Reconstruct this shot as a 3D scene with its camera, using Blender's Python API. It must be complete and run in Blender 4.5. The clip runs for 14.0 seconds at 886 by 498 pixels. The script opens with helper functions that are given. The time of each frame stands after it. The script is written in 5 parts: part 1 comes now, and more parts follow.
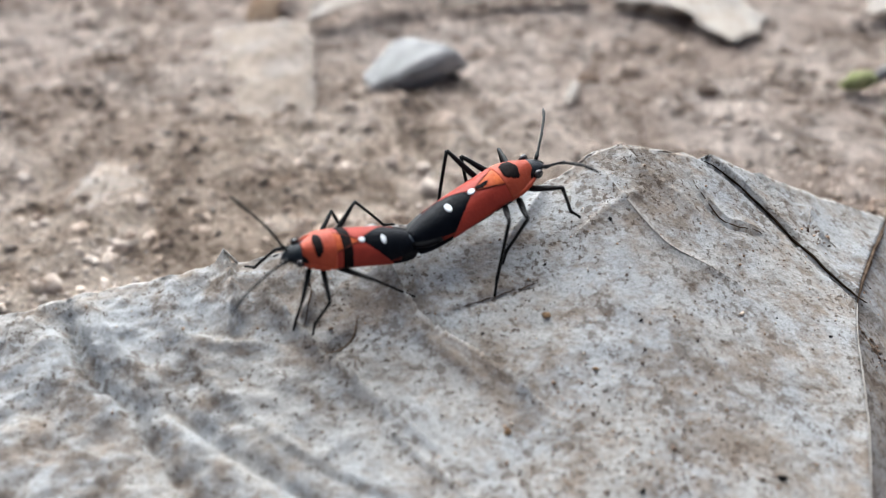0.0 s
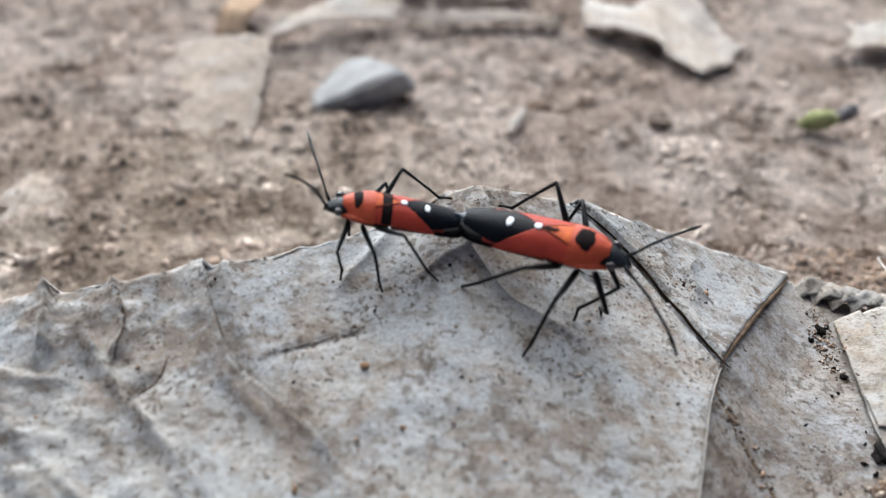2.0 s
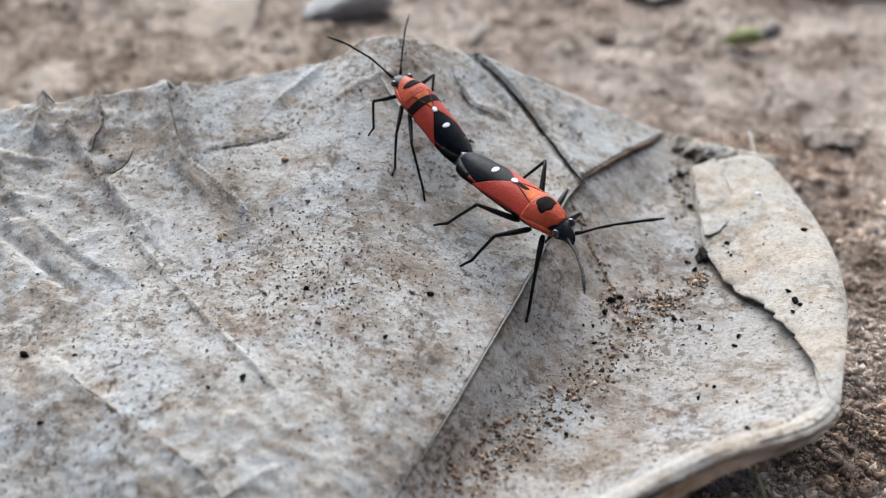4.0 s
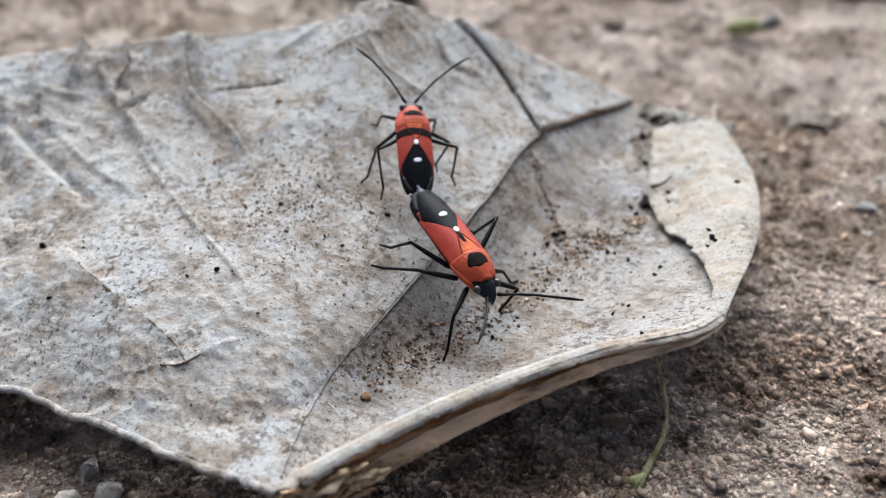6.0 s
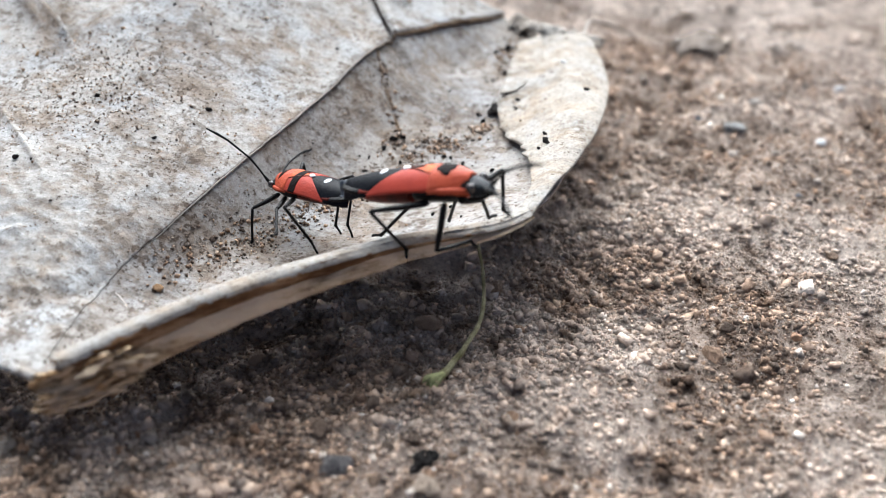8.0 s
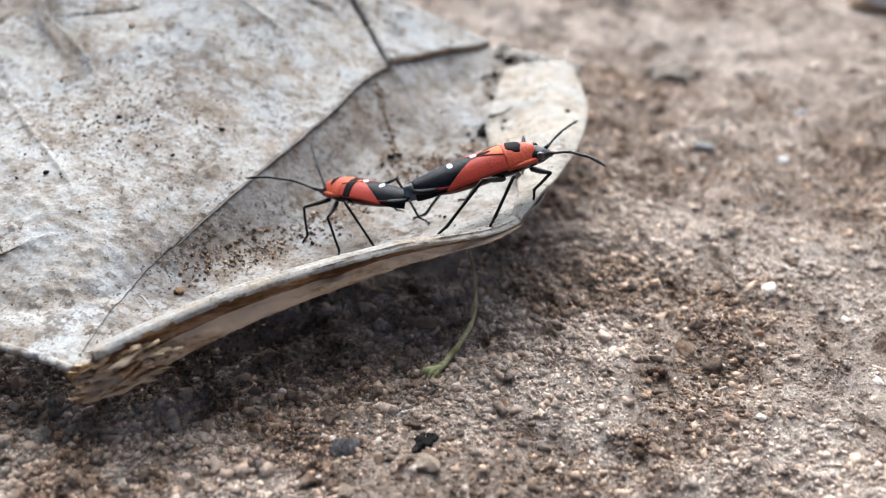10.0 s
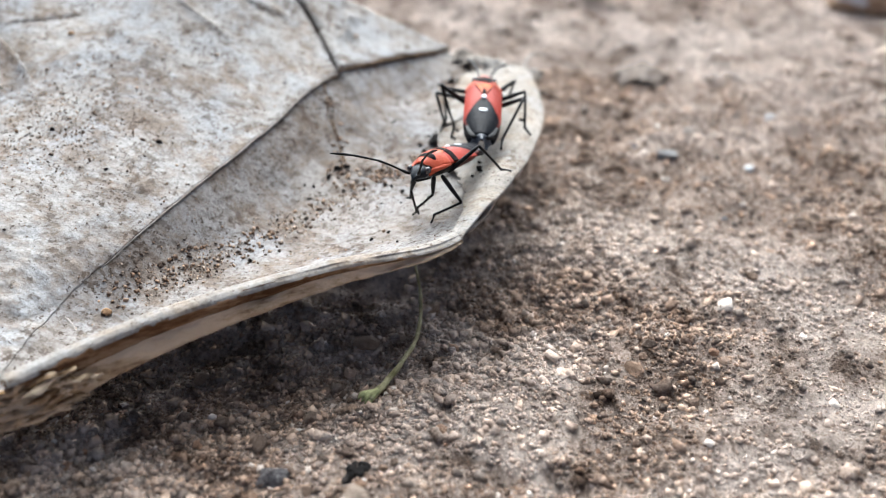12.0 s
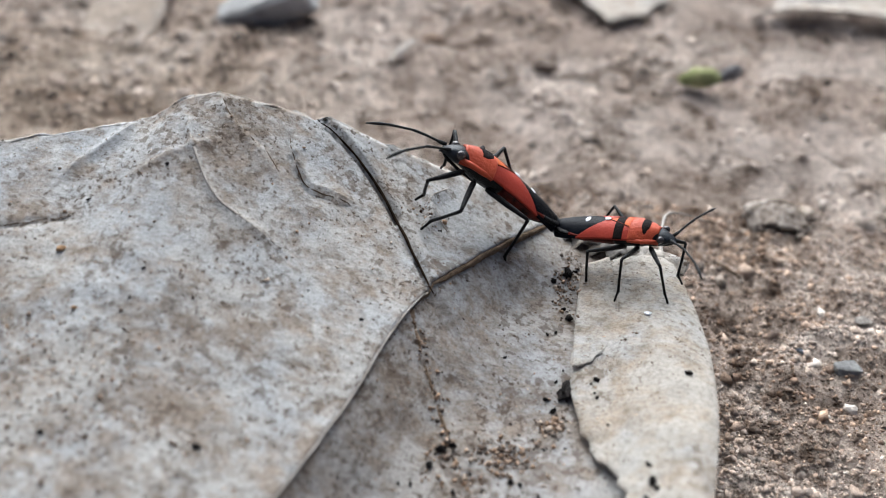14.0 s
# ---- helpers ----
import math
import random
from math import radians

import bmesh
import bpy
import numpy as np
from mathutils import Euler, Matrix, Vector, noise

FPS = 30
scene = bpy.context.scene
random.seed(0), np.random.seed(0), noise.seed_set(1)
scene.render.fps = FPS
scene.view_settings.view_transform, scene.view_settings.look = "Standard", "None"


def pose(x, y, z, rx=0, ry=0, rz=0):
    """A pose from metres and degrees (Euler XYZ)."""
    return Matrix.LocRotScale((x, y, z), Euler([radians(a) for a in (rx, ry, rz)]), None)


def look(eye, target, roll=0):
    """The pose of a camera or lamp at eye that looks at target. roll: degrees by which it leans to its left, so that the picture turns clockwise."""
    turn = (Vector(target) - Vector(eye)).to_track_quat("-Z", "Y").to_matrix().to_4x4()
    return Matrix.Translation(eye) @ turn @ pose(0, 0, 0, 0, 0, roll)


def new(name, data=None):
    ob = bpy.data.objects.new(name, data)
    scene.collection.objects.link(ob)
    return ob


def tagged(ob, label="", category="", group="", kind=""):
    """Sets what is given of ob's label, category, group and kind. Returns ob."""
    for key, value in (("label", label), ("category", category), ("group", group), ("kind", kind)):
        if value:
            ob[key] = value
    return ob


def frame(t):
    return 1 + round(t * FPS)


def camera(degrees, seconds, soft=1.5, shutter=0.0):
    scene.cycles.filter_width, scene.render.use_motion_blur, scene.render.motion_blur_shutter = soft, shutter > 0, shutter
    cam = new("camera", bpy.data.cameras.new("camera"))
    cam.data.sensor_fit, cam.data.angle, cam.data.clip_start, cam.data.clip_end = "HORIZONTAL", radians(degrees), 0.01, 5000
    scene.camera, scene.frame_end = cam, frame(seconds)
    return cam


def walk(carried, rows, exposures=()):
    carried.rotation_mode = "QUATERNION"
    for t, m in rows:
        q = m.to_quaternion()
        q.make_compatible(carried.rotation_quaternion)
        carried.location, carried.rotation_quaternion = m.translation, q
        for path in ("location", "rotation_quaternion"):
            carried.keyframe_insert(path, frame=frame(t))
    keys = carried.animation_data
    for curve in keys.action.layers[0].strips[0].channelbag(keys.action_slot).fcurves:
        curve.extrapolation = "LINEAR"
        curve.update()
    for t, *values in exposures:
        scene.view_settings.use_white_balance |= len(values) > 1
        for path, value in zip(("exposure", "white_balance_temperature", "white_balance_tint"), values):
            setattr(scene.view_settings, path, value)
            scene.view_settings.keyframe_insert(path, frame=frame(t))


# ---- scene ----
from mathutils.bvhtree import BVHTree

CM = 0.01  # the plan is drawn in centimetres
cam = camera(50.3, 14.0, soft=1.0)
cam.data.dof.use_dof = True
cam.data.dof.focus_distance = 6.7 * CM
cam.data.dof.aperture_fstop = 27.0
PATH = [
    (0, (-0.013, 0.002, 5.298), (-0.018, 8.347, -0.211), -3.16),
    (0.5, (0.235, 0.173, 5.209), (0.225, 8.536, -0.275), -2.85),
    (1, (0.870, 0.748, 5.389), (0.733, 9.127, -0.068), -2.80),
    (1.5, (1.447, 0.619, 5.372), (0.997, 9.007, -0.055), -3.00),
    (2, (1.438, 0.401, 5.236), (0.837, 8.802, -0.156), -2.67),
    (2.5, (1.543, 0.237, 4.912), (0.894, 8.626, -0.492), -2.17),
    (3, (1.967, -0.109, 4.827), (1.247, 8.223, -0.656), -2.16),
    (3.5, (2.605, -0.832, 4.887), (1.673, 7.469, -0.611), -2.48),
    (3.7, (2.614, -1.147, 4.933), (1.627, 7.161, -0.544), -2.31),
    (5.8, (3.407, -2.311, 4.950), (1.645, 5.931, -0.432), -2.19),
    (6, (3.692, -2.512, 4.874), (1.837, 5.752, -0.441), -2.09),
    (6.5, (3.973, -2.695, 4.531), (2.100, 5.544, -0.819), -1.56),
    (7, (4.426, -2.644, 4.359), (2.549, 5.495, -1.140), -1.17),
    (7.5, (4.988, -2.546, 4.302), (3.250, 5.576, -1.266), -0.53),
    (8, (4.940, -2.304, 4.240), (3.213, 5.816, -1.335), -0.47),
    (10.3, (4.980, -2.975, 4.544), (3.416, 5.364, -0.749), -0.03),
    (10.5, (5.457, -2.851, 4.631), (3.844, 5.454, -0.700), -0.20),
    (11, (5.308, -2.809, 4.660), (3.750, 5.536, -0.625), -0.25),
    (11.5, (5.398, -2.726, 4.532), (3.866, 5.622, -0.755), -0.24),
    (12, (5.332, -2.558, 4.427), (3.767, 5.749, -0.915), -0.29),
    (12.5, (4.794, -1.907, 4.792), (3.332, 6.336, -0.677), 0.49),
    (13, (4.603, -0.845, 5.126), (3.194, 7.327, -0.462), 0.81),
    (13.5, (4.406, -0.169, 5.128), (3.045, 7.911, -0.605), 0.80),
    (14, (3.742, 0.382, 5.106), (2.497, 8.397, -0.744), 0.70),
]
walk(cam, [(t, look([CM * v for v in eye], [CM * v for v in target], roll)) for t, eye, target, roll in PATH],
     exposures=[(0, 1.54, 5680, 2), (1, 1.45, 5680, 2), (2.5, 1.46, 5680, 2), (3.5, 1.45, 5680, 2), (6, 1.53, 5680, 2), (6.5, 1.56, 5680, 2), (7, 1.80, 5680, 2), (8, 1.85, 5680, 2), (11, 1.81, 5680, 2), (12, 1.86, 5680, 2), (13, 1.47, 5680, 2), (14, 1.42, 5680, 2)])

# Bright overcast daylight, the brighter part of the sky behind the subject.
SUN_UP, SUN_ROUND = 48, -14  # degrees over the horizon; round from +y, to the left
world = bpy.data.worlds.new("sky")
scene.world = world
world.use_nodes = True
wt = world.node_tree
sky = wt.nodes.new("ShaderNodeTexSky")
sky.sky_type, sky.sun_disc = "NISHITA", False
sky.sun_elevation, sky.sun_rotation = radians(SUN_UP), radians(SUN_ROUND)
sky.dust_density, sky.ozone_density, sky.air_density = 5.0, 0.0, 0.12
wt.links.new(sky.outputs[0], wt.nodes["Background"].inputs[0])
wt.nodes["Background"].inputs[1].default_value = 0.13
sun = new("sun", bpy.data.lights.new("sun", "SUN"))
sun.data.energy, sun.data.angle, sun.data.color = 1.58, radians(80), (1.0, 0.985, 0.965)
far_up = Vector((math.sin(radians(SUN_ROUND)) * math.cos(radians(SUN_UP)), math.cos(radians(SUN_ROUND)) * math.cos(radians(SUN_UP)), math.sin(radians(SUN_UP))))
sun.matrix_world = look(far_up, (0, 0, 0))


# ---- materials ----
class Paint:
    """A node material put together step by step."""

    def __init__(self, name, rough=0.8, spec=0.3):
        self.m = bpy.data.materials.new(name)
        self.m.use_nodes = True
        self.t = self.m.node_tree
        self.out = self.t.nodes["Principled BSDF"]
        self.out.inputs["Roughness"].default_value = rough
        self.out.inputs["Specular IOR Level"].default_value = spec
        self.where = self.t.nodes.new("ShaderNodeTexCoord").outputs["Object"]

    def node(self, kind, **values):
        n = self.t.nodes.new(kind)
        for key, value in values.items():
            n.inputs[key.replace("_", " ")].default_value = value
        return n

    def noise(self, scale, detail=5.0, rough=0.6, stretch=(1, 1, 1), turn=0.0, twist=0.0):
        mp = self.t.nodes.new("ShaderNodeMapping")
        mp.inputs["Scale"].default_value = stretch
        mp.inputs["Rotation"].default_value = (0, 0, radians(turn))
        self.t.links.new(self.where, mp.inputs[0])
        n = self.node("ShaderNodeTexNoise", Scale=scale, Detail=detail, Roughness=rough, Distortion=twist)
        self.t.links.new(mp.outputs[0], n.inputs["Vector"])
        return n.outputs["Fac"]

    def ramp(self, value, *stops):
        n = self.t.nodes.new("ShaderNodeValToRGB")
        while len(n.color_ramp.elements) < len(stops):
            n.color_ramp.elements.new(0.5)
        for e, (at, c) in zip(n.color_ramp.elements, stops):
            e.position, e.color = at, (*c, 1) if len(c) == 3 else c
        self.t.links.new(value, n.inputs[0])
        return n.outputs[0]

    def mix(self, factor, a, b, how="MIX"):
        n = self.t.nodes.new("ShaderNodeMix")
        n.data_type, n.blend_type = "RGBA", how
        for socket, value in ((n.inputs[0], factor), (n.inputs[6], a), (n.inputs[7], b)):
            if isinstance(value, bpy.types.NodeSocket):
                self.t.links.new(value, socket)
            else:
                socket.default_value = value if not isinstance(value, tuple) or len(value) == 4 else (*value, 1)
        return n.outputs[2]

    def sum(self, a, b, share):
        """a, moved up and down by a share of b's swing about its middle."""
        n = self.t.nodes.new("ShaderNodeMath")
        n.operation = "MULTIPLY_ADD"
        self.t.links.new(b, n.inputs[0])
        n.inputs[1].default_value = share
        self.t.links.new(a, n.inputs[2])
        m = self.t.nodes.new("ShaderNodeMath")
        m.operation = "SUBTRACT"
        self.t.links.new(n.outputs[0], m.inputs[0])
        m.inputs[1].default_value = 0.5 * share
        return m.outputs[0]

    def most(self, values):
        """The greatest of some values."""
        best = values[0]
        for v in values[1:]:
            n = self.t.nodes.new("ShaderNodeMath")
            n.operation = "MAXIMUM"
            self.t.links.new(best, n.inputs[0])
            self.t.links.new(v, n.inputs[1])
            best = n.outputs[0]
        return best

    def patch(self, x, y, size):
        """1 at a place of the plan, falling off to 0 at its edge."""
        n = self.t.nodes.new("ShaderNodeVectorMath")
        n.operation = "DISTANCE"
        n.inputs[1].default_value = (x * CM, y * CM, 0.015)
        self.t.links.new(self.where, n.inputs[0])
        return self.ramp(n.outputs["Value"], (0.0, (1, 1, 1)), (size * CM, (0, 0, 0)))

    def colour(self, value):
        if isinstance(value, tuple):
            self.out.inputs["Base Color"].default_value = (*value, 1)
        else:
            self.t.links.new(value, self.out.inputs["Base Color"])
        return self

    def bump(self, value, depth, strength=1.0):
        n = self.node("ShaderNodeBump", Strength=strength, Distance=depth)
        self.t.links.new(value, n.inputs["Height"])
        self.t.links.new(n.outputs[0], self.out.inputs["Normal"])
        return self


def dry_leaf_paint(name, brown, beige, white, specks=0.665, film=0.485, dusty=(), front_shade=()):
    """Warm grey-brown tissue under a patchy, rubbed-off pale film, with brown dust in patches, pores, fine specks and
    painted shade at the front.
    """
    p = Paint(name, 0.95, 0.06)
    wide = p.noise(70, 5, 0.6, (0.85, 1, 1), 20, 0.4)
    blotch = p.noise(330, 7, 0.66, (0.8, 1, 1), 24, 0.5)
    fleck = p.noise(1350, 6, 0.7, (0.6, 1, 1), 24, 0.3)
    flakes = p.sum(p.sum(blotch, wide, 0.35), fleck, 0.85)
    for x, y, size, less in front_shade:
        flakes = p.sum(flakes, p.patch(x, y, size), -less)
        film += 0.5 * less
    tissue = p.ramp(p.noise(520, 8, 0.7, (0.8, 1, 1), -30), (0.36, tuple(0.72 * c for c in beige)), (0.64, tuple(1.22 * c for c in beige)))
    both = p.mix(p.ramp(flakes, (film - 0.13, (0, 0, 0)), (film + 0.10, (0.94,) * 3)), tissue, white)
    cool = p.ramp(p.noise(150, 4, 0.6), (0.46, (1.0, 0.985, 0.965)), (0.60, (0.95, 0.985, 1.03)))
    both = p.mix(1.0, both, cool, "MULTIPLY")
    dirt = p.sum(p.noise(1050, 9, 0.76, (0.6, 1, 1), 20, 0.4), p.noise(210, 6, 0.65), 0.5)
    for x, y, size, more in dusty:
        dirt = p.sum(dirt, p.patch(x, y, size), more)
        dirt = p.sum(dirt, p.patch(x, y, 1.4 * size), 0.5 * more)
    both = p.mix(p.ramp(dirt, (0.53, (0, 0, 0)), (0.69, (0.70,) * 3)), both, brown)
    grain = p.ramp(p.noise(3600, 4, 0.7), (0.32, (0.70, 0.685, 0.67)), (0.52, (1.04, 1.04, 1.04)), (0.68, (1.15, 1.15, 1.15)))
    both = p.mix(1.0, both, grain, "MULTIPLY")
    dots = p.ramp(p.sum(p.noise(2400, 3, 0.6), p.noise(120, 5, 0.6), 0.5), (specks - 0.03, (0, 0, 0)), (specks + 0.01, (0.85,) * 3))
    both = p.mix(dots, both, tuple(0.5 * c for c in brown))
    pepper = p.ramp(p.sum(p.noise(1700, 4, 0.6), p.noise(230, 6, 0.65), 0.75), (specks - 0.075, (0, 0, 0)), (specks - 0.02, (0.62,) * 3))
    p.colour(p.mix(pepper, both, tuple(0.62 * c for c in brown)))
    return p.bump(p.sum(p.noise(1100, 8, 0.7, (0.8, 1, 1), 24), blotch, 0.8), 0.00030, 0.6)


# The front patches paint shade on the slope, besides real brown smears.
leaf_paint = dry_leaf_paint("dry_leaf", (0.135, 0.100, 0.074), (0.215, 0.181, 0.151), (0.345, 0.336, 0.322), dusty=((1.0, 4.2, 1.2, 0.11), (1.5, 4.8, 0.9, 0.08), (1.0, 3.3, 0.9, 0.06), (0.2, 1.9, 1.3, 0.08), (-1.3, 2.2, 1.3, 0.06), (-0.3, 4.6, 0.6, 0.08), (1.0, 1.8, 0.8, 0.12), (1.5, 2.0, 0.7, 0.08), (2.0, 3.7, 0.4, 0.10)), front_shade=((1.45, 1.6, 1.1, 0.15), (0.4, 1.9, 1.2, 0.11))).m
tray_paint = dry_leaf_paint("dusty_leaf", (0.115, 0.084, 0.062), (0.176, 0.145, 0.119), (0.276, 0.263, 0.249), 0.66, 0.50, dusty=((2.2, 2.8, 0.8, 0.13), (2.65, 4.0, 0.6, 0.11), (3.0, 5.2, 0.5, 0.10), (4.0, 3.9, 0.5, 0.22), (3.85, 5.9, 0.5, 0.16), (3.35, 4.35, 0.9, 0.14), (2.45, 3.4, 0.5, 0.12), (3.7, 4.6, 0.7, 0.12), (3.8, 4.0, 0.55, 0.22), (3.5, 3.75, 0.7, 0.14), (4.0, 3.5, 0.45, 0.14), (2.8, 3.65, 0.5, 0.12), (3.7, 3.6, 0.6, 0.10))).m
flap_paint = dry_leaf_paint("dry_leaf_underside", (0.175, 0.128, 0.090), (0.256, 0.214, 0.170), (0.312, 0.291, 0.263), 0.70, 0.49, dusty=((4.45, 4.9, 0.4, 0.05), (4.2, 5.3, 0.35, 0.07))).m
scrap_paint = dry_leaf_paint("old_leaf", (0.20, 0.155, 0.115), (0.33, 0.28, 0.235), (0.43, 0.39, 0.345), 0.70, 0.47).m
litter_paint = dry_leaf_paint("buried_leaf", (0.17, 0.13, 0.10), (0.27, 0.225, 0.185), (0.35, 0.305, 0.265), 0.62, 0.53).m


def plain_paint(name, dark, light, scale, rough, depth=0.0002, spec=0.1, stretch=(1, 1, 1)):
    p = Paint(name, rough, spec)
    p.colour(p.ramp(p.noise(scale, 6, 0.65, stretch), (0.35, dark), (0.65, light)))
    return p.bump(p.noise(scale * 3, 5, 0.7, stretch), depth).m


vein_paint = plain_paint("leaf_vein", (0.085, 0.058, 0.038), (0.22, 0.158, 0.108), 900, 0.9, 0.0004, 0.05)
fold_paint = plain_paint("dark_fold", (0.045, 0.030, 0.019), (0.12, 0.083, 0.054), 700, 0.85)
pale_vein_paint = plain_paint("pale_vein", (0.26, 0.225, 0.19), (0.38, 0.35, 0.32), 700, 0.8)
dark_vein_paint = plain_paint("dark_vein", (0.006, 0.004, 0.003), (0.034, 0.022, 0.014), 900, 0.95, 0.0002, 0.02)
def rim_paint(name, dark, mid, pale, share):
    """Stained, fibrous tissue: brown streaks over tan, drawn out along the rim."""
    p = Paint(name, 0.95, 0.04)

    def streak(scale, long, rough):
        mp = p.t.nodes.new("ShaderNodeMapping")
        mp.vector_type = "TEXTURE"
        mp.inputs["Rotation"].default_value = (0, 0, radians(36))
        mp.inputs["Scale"].default_value = (long, 1, 1)
        p.t.links.new(p.where, mp.inputs[0])
        n = p.node("ShaderNodeTexNoise", Scale=scale, Detail=8, Roughness=rough, Distortion=0.3)
        p.t.links.new(mp.outputs[0], n.inputs["Vector"])
        return n.outputs["Fac"]

    both = p.sum(p.sum(streak(800, 5.0, 0.62), streak(2600, 3.0, 0.7), 0.5), p.noise(240, 4, 0.6), 0.5)
    p.colour(p.ramp(both, (share - 0.13, dark), (share, mid), (share + 0.14, pale)))
    return p.bump(streak(1500, 4.0, 0.7), 0.0007).m


brown_band_paint = rim_paint("brown_stain", (0.12, 0.060, 0.028), (0.27, 0.155, 0.082), (0.48, 0.33, 0.20), 0.54)
torn_paint = rim_paint("torn_fibre", (0.16, 0.085, 0.038), (0.44, 0.285, 0.150), (0.68, 0.51, 0.33), 0.46)
lip_paint = rim_paint("folded_lip", (0.25, 0.150, 0.080), (0.60, 0.435, 0.27), (0.76, 0.60, 0.42), 0.42)
stone_paint = plain_paint("grey_stone", (0.24, 0.237, 0.23), (0.36, 0.352, 0.342), 260, 0.9, 0.0005, 0.04)
pale_stone_paint = plain_paint("pale_stone", (0.40, 0.35, 0.31), (0.68, 0.63, 0.58), 300, 0.8, 0.0005)
slate_paint = plain_paint("dark_stone", (0.085, 0.078, 0.078), (0.27, 0.255, 0.25), 700, 0.7, 0.0004)
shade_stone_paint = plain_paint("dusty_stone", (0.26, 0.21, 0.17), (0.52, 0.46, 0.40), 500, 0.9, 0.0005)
blue_stone_paint = plain_paint("blue_stone", (0.13, 0.145, 0.18), (0.30, 0.33, 0.39), 500, 0.8, 0.0004)
shell_paint = plain_paint("white_shell", (0.50, 0.51, 0.52), (0.66, 0.66, 0.66), 200, 0.6)
moss_paint = plain_paint("yellow_green", (0.15, 0.16, 0.065), (0.33, 0.33, 0.16), 600, 0.8)
stem_paint = plain_paint("green_stem", (0.16, 0.14, 0.06), (0.42, 0.38, 0.22), 800, 0.7)
char_paint = plain_paint("black_crumb", (0.006, 0.006, 0.006), (0.035, 0.030, 0.028), 900, 0.9, 0.0003, 0.04)
tan_paint = plain_paint("tan_crumb", (0.26, 0.15, 0.075), (0.46, 0.30, 0.17), 900, 0.85)
rust_paint = plain_paint("rusty_leaf", (0.24, 0.15, 0.09), (0.46, 0.34, 0.23), 300, 0.8)

# Damp soil; the patches by and under the leaf paint in its shade.
SHADE_DAMP = [(5.0, 4.3, 1.3), (4.9, 6.2, 0.5), (5.3, 7.6, 0.6), (6.0, 4.6, 0.6), (6.2, 5.9, 0.45), (4.6, 2.8, 1.4), (3.2, 1.9, 2.1), (2.4, 1.4, 0.9), (0.4, 1.85, 0.5), (5.3, 5.0, 0.8), (6.3, 5.2, 0.7), (5.6, 6.9, 0.8), (1.0, 8.2, 1.6), (-1.6, 8.6, 1.5), (-0.6, 10.6, 1.3), (7.2, 8.0, 0.6), (6.6, 3.0, 0.5)]


def add_shade_damp(p, own, dark):
    """Darkens soil in ragged patches: dampness, and painted shade beside and under the leaf."""
    dim = p.sum(p.noise(210, 8, 0.7), p.most([p.patch(x, y, size) for x, y, size in SHADE_DAMP]), 0.6)
    return p.mix(p.ramp(dim, (0.36, (0, 0, 0)), (0.58, (0.68,) * 3)), own, p.mix(1.0, own, dark, "MULTIPLY"))


soil = Paint("soil", 1.0, 0.03)
broad = soil.ramp(soil.noise(52, 10, 0.72, twist=0.8), (0.40, (0.15, 0.106, 0.081)), (0.47, (0.47, 0.375, 0.31)), (0.55, (0.70, 0.618, 0.553)))
grit = soil.ramp(soil.noise(1500, 8, 0.8), (0.40, (0.06, 0.043, 0.033)), (0.48, (0.38, 0.30, 0.245)), (0.58, (0.65, 0.565, 0.49)))
dust = soil.ramp(soil.noise(3600, 5, 0.8), (0.40, (0.07, 0.052, 0.04)), (0.49, (0.42, 0.335, 0.28)), (0.60, (0.76, 0.665, 0.58)))
crumbs = soil.ramp(soil.noise(230, 9, 0.76, twist=0.6), (0.38, (0.36, 0.32, 0.29)), (0.47, (1.0, 0.98, 0.96)), (0.60, (1.5, 1.5, 1.5)))
loam = soil.mix(soil.ramp(soil.patch(-2.0, 8.0, 5.5), (0.15, (0, 0, 0)), (0.6, (1, 1, 1))), (1, 1, 1), (0.93, 0.92, 0.87))  # browner, looser soil behind the leaf
soil_mix = soil.mix(1.0, soil.mix(1.0, soil.mix(0.62, broad, soil.mix(0.5, grit, dust)), crumbs, "MULTIPLY"), loam, "MULTIPLY")
soil.colour(add_shade_damp(soil, soil_mix, (0.47, 0.315, 0.215))).bump(soil.noise(1500, 10, 0.85), 0.0022, 1.0)
soil_paint = soil.m


def island_paint(name, rough, dusty, *stops):
    """Each lump of a joined mesh has its own colour, under more or less pale dust."""
    p = Paint(name, rough, 0.05)
    geo = p.t.nodes.new("ShaderNodeNewGeometry")
    own = p.ramp(geo.outputs["Random Per Island"], *stops)
    own = p.mix(0.22, own, p.ramp(p.noise(1500, 5, 0.7), (0.35, (0.06, 0.047, 0.040)), (0.65, (0.5, 0.43, 0.37))))
    if dusty > 0:
        own = p.mix(p.ramp(p.noise(52, 10, 0.72, twist=0.8), (0.44, (0.0,) * 3), (0.55, (dusty,) * 3)), own, (0.56, 0.487, 0.428))
    if dusty > 0:  # damp and shade-painted grains are dark, but for some clean ones
        own = p.mix(1.0, own, p.ramp(p.noise(230, 9, 0.76, twist=0.6), (0.38, (0.36, 0.32, 0.29)), (0.47, (0.96, 0.95, 0.94)), (0.60, (1.35, 1.35, 1.34))), "MULTIPLY")
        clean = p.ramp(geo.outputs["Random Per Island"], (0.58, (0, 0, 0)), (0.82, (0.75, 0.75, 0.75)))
        own = p.mix(clean, add_shade_damp(p, own, (0.47, 0.315, 0.215)), own)
    p.colour(own)
    return p.bump(p.noise(2600, 4, 0.7), 0.0002).m


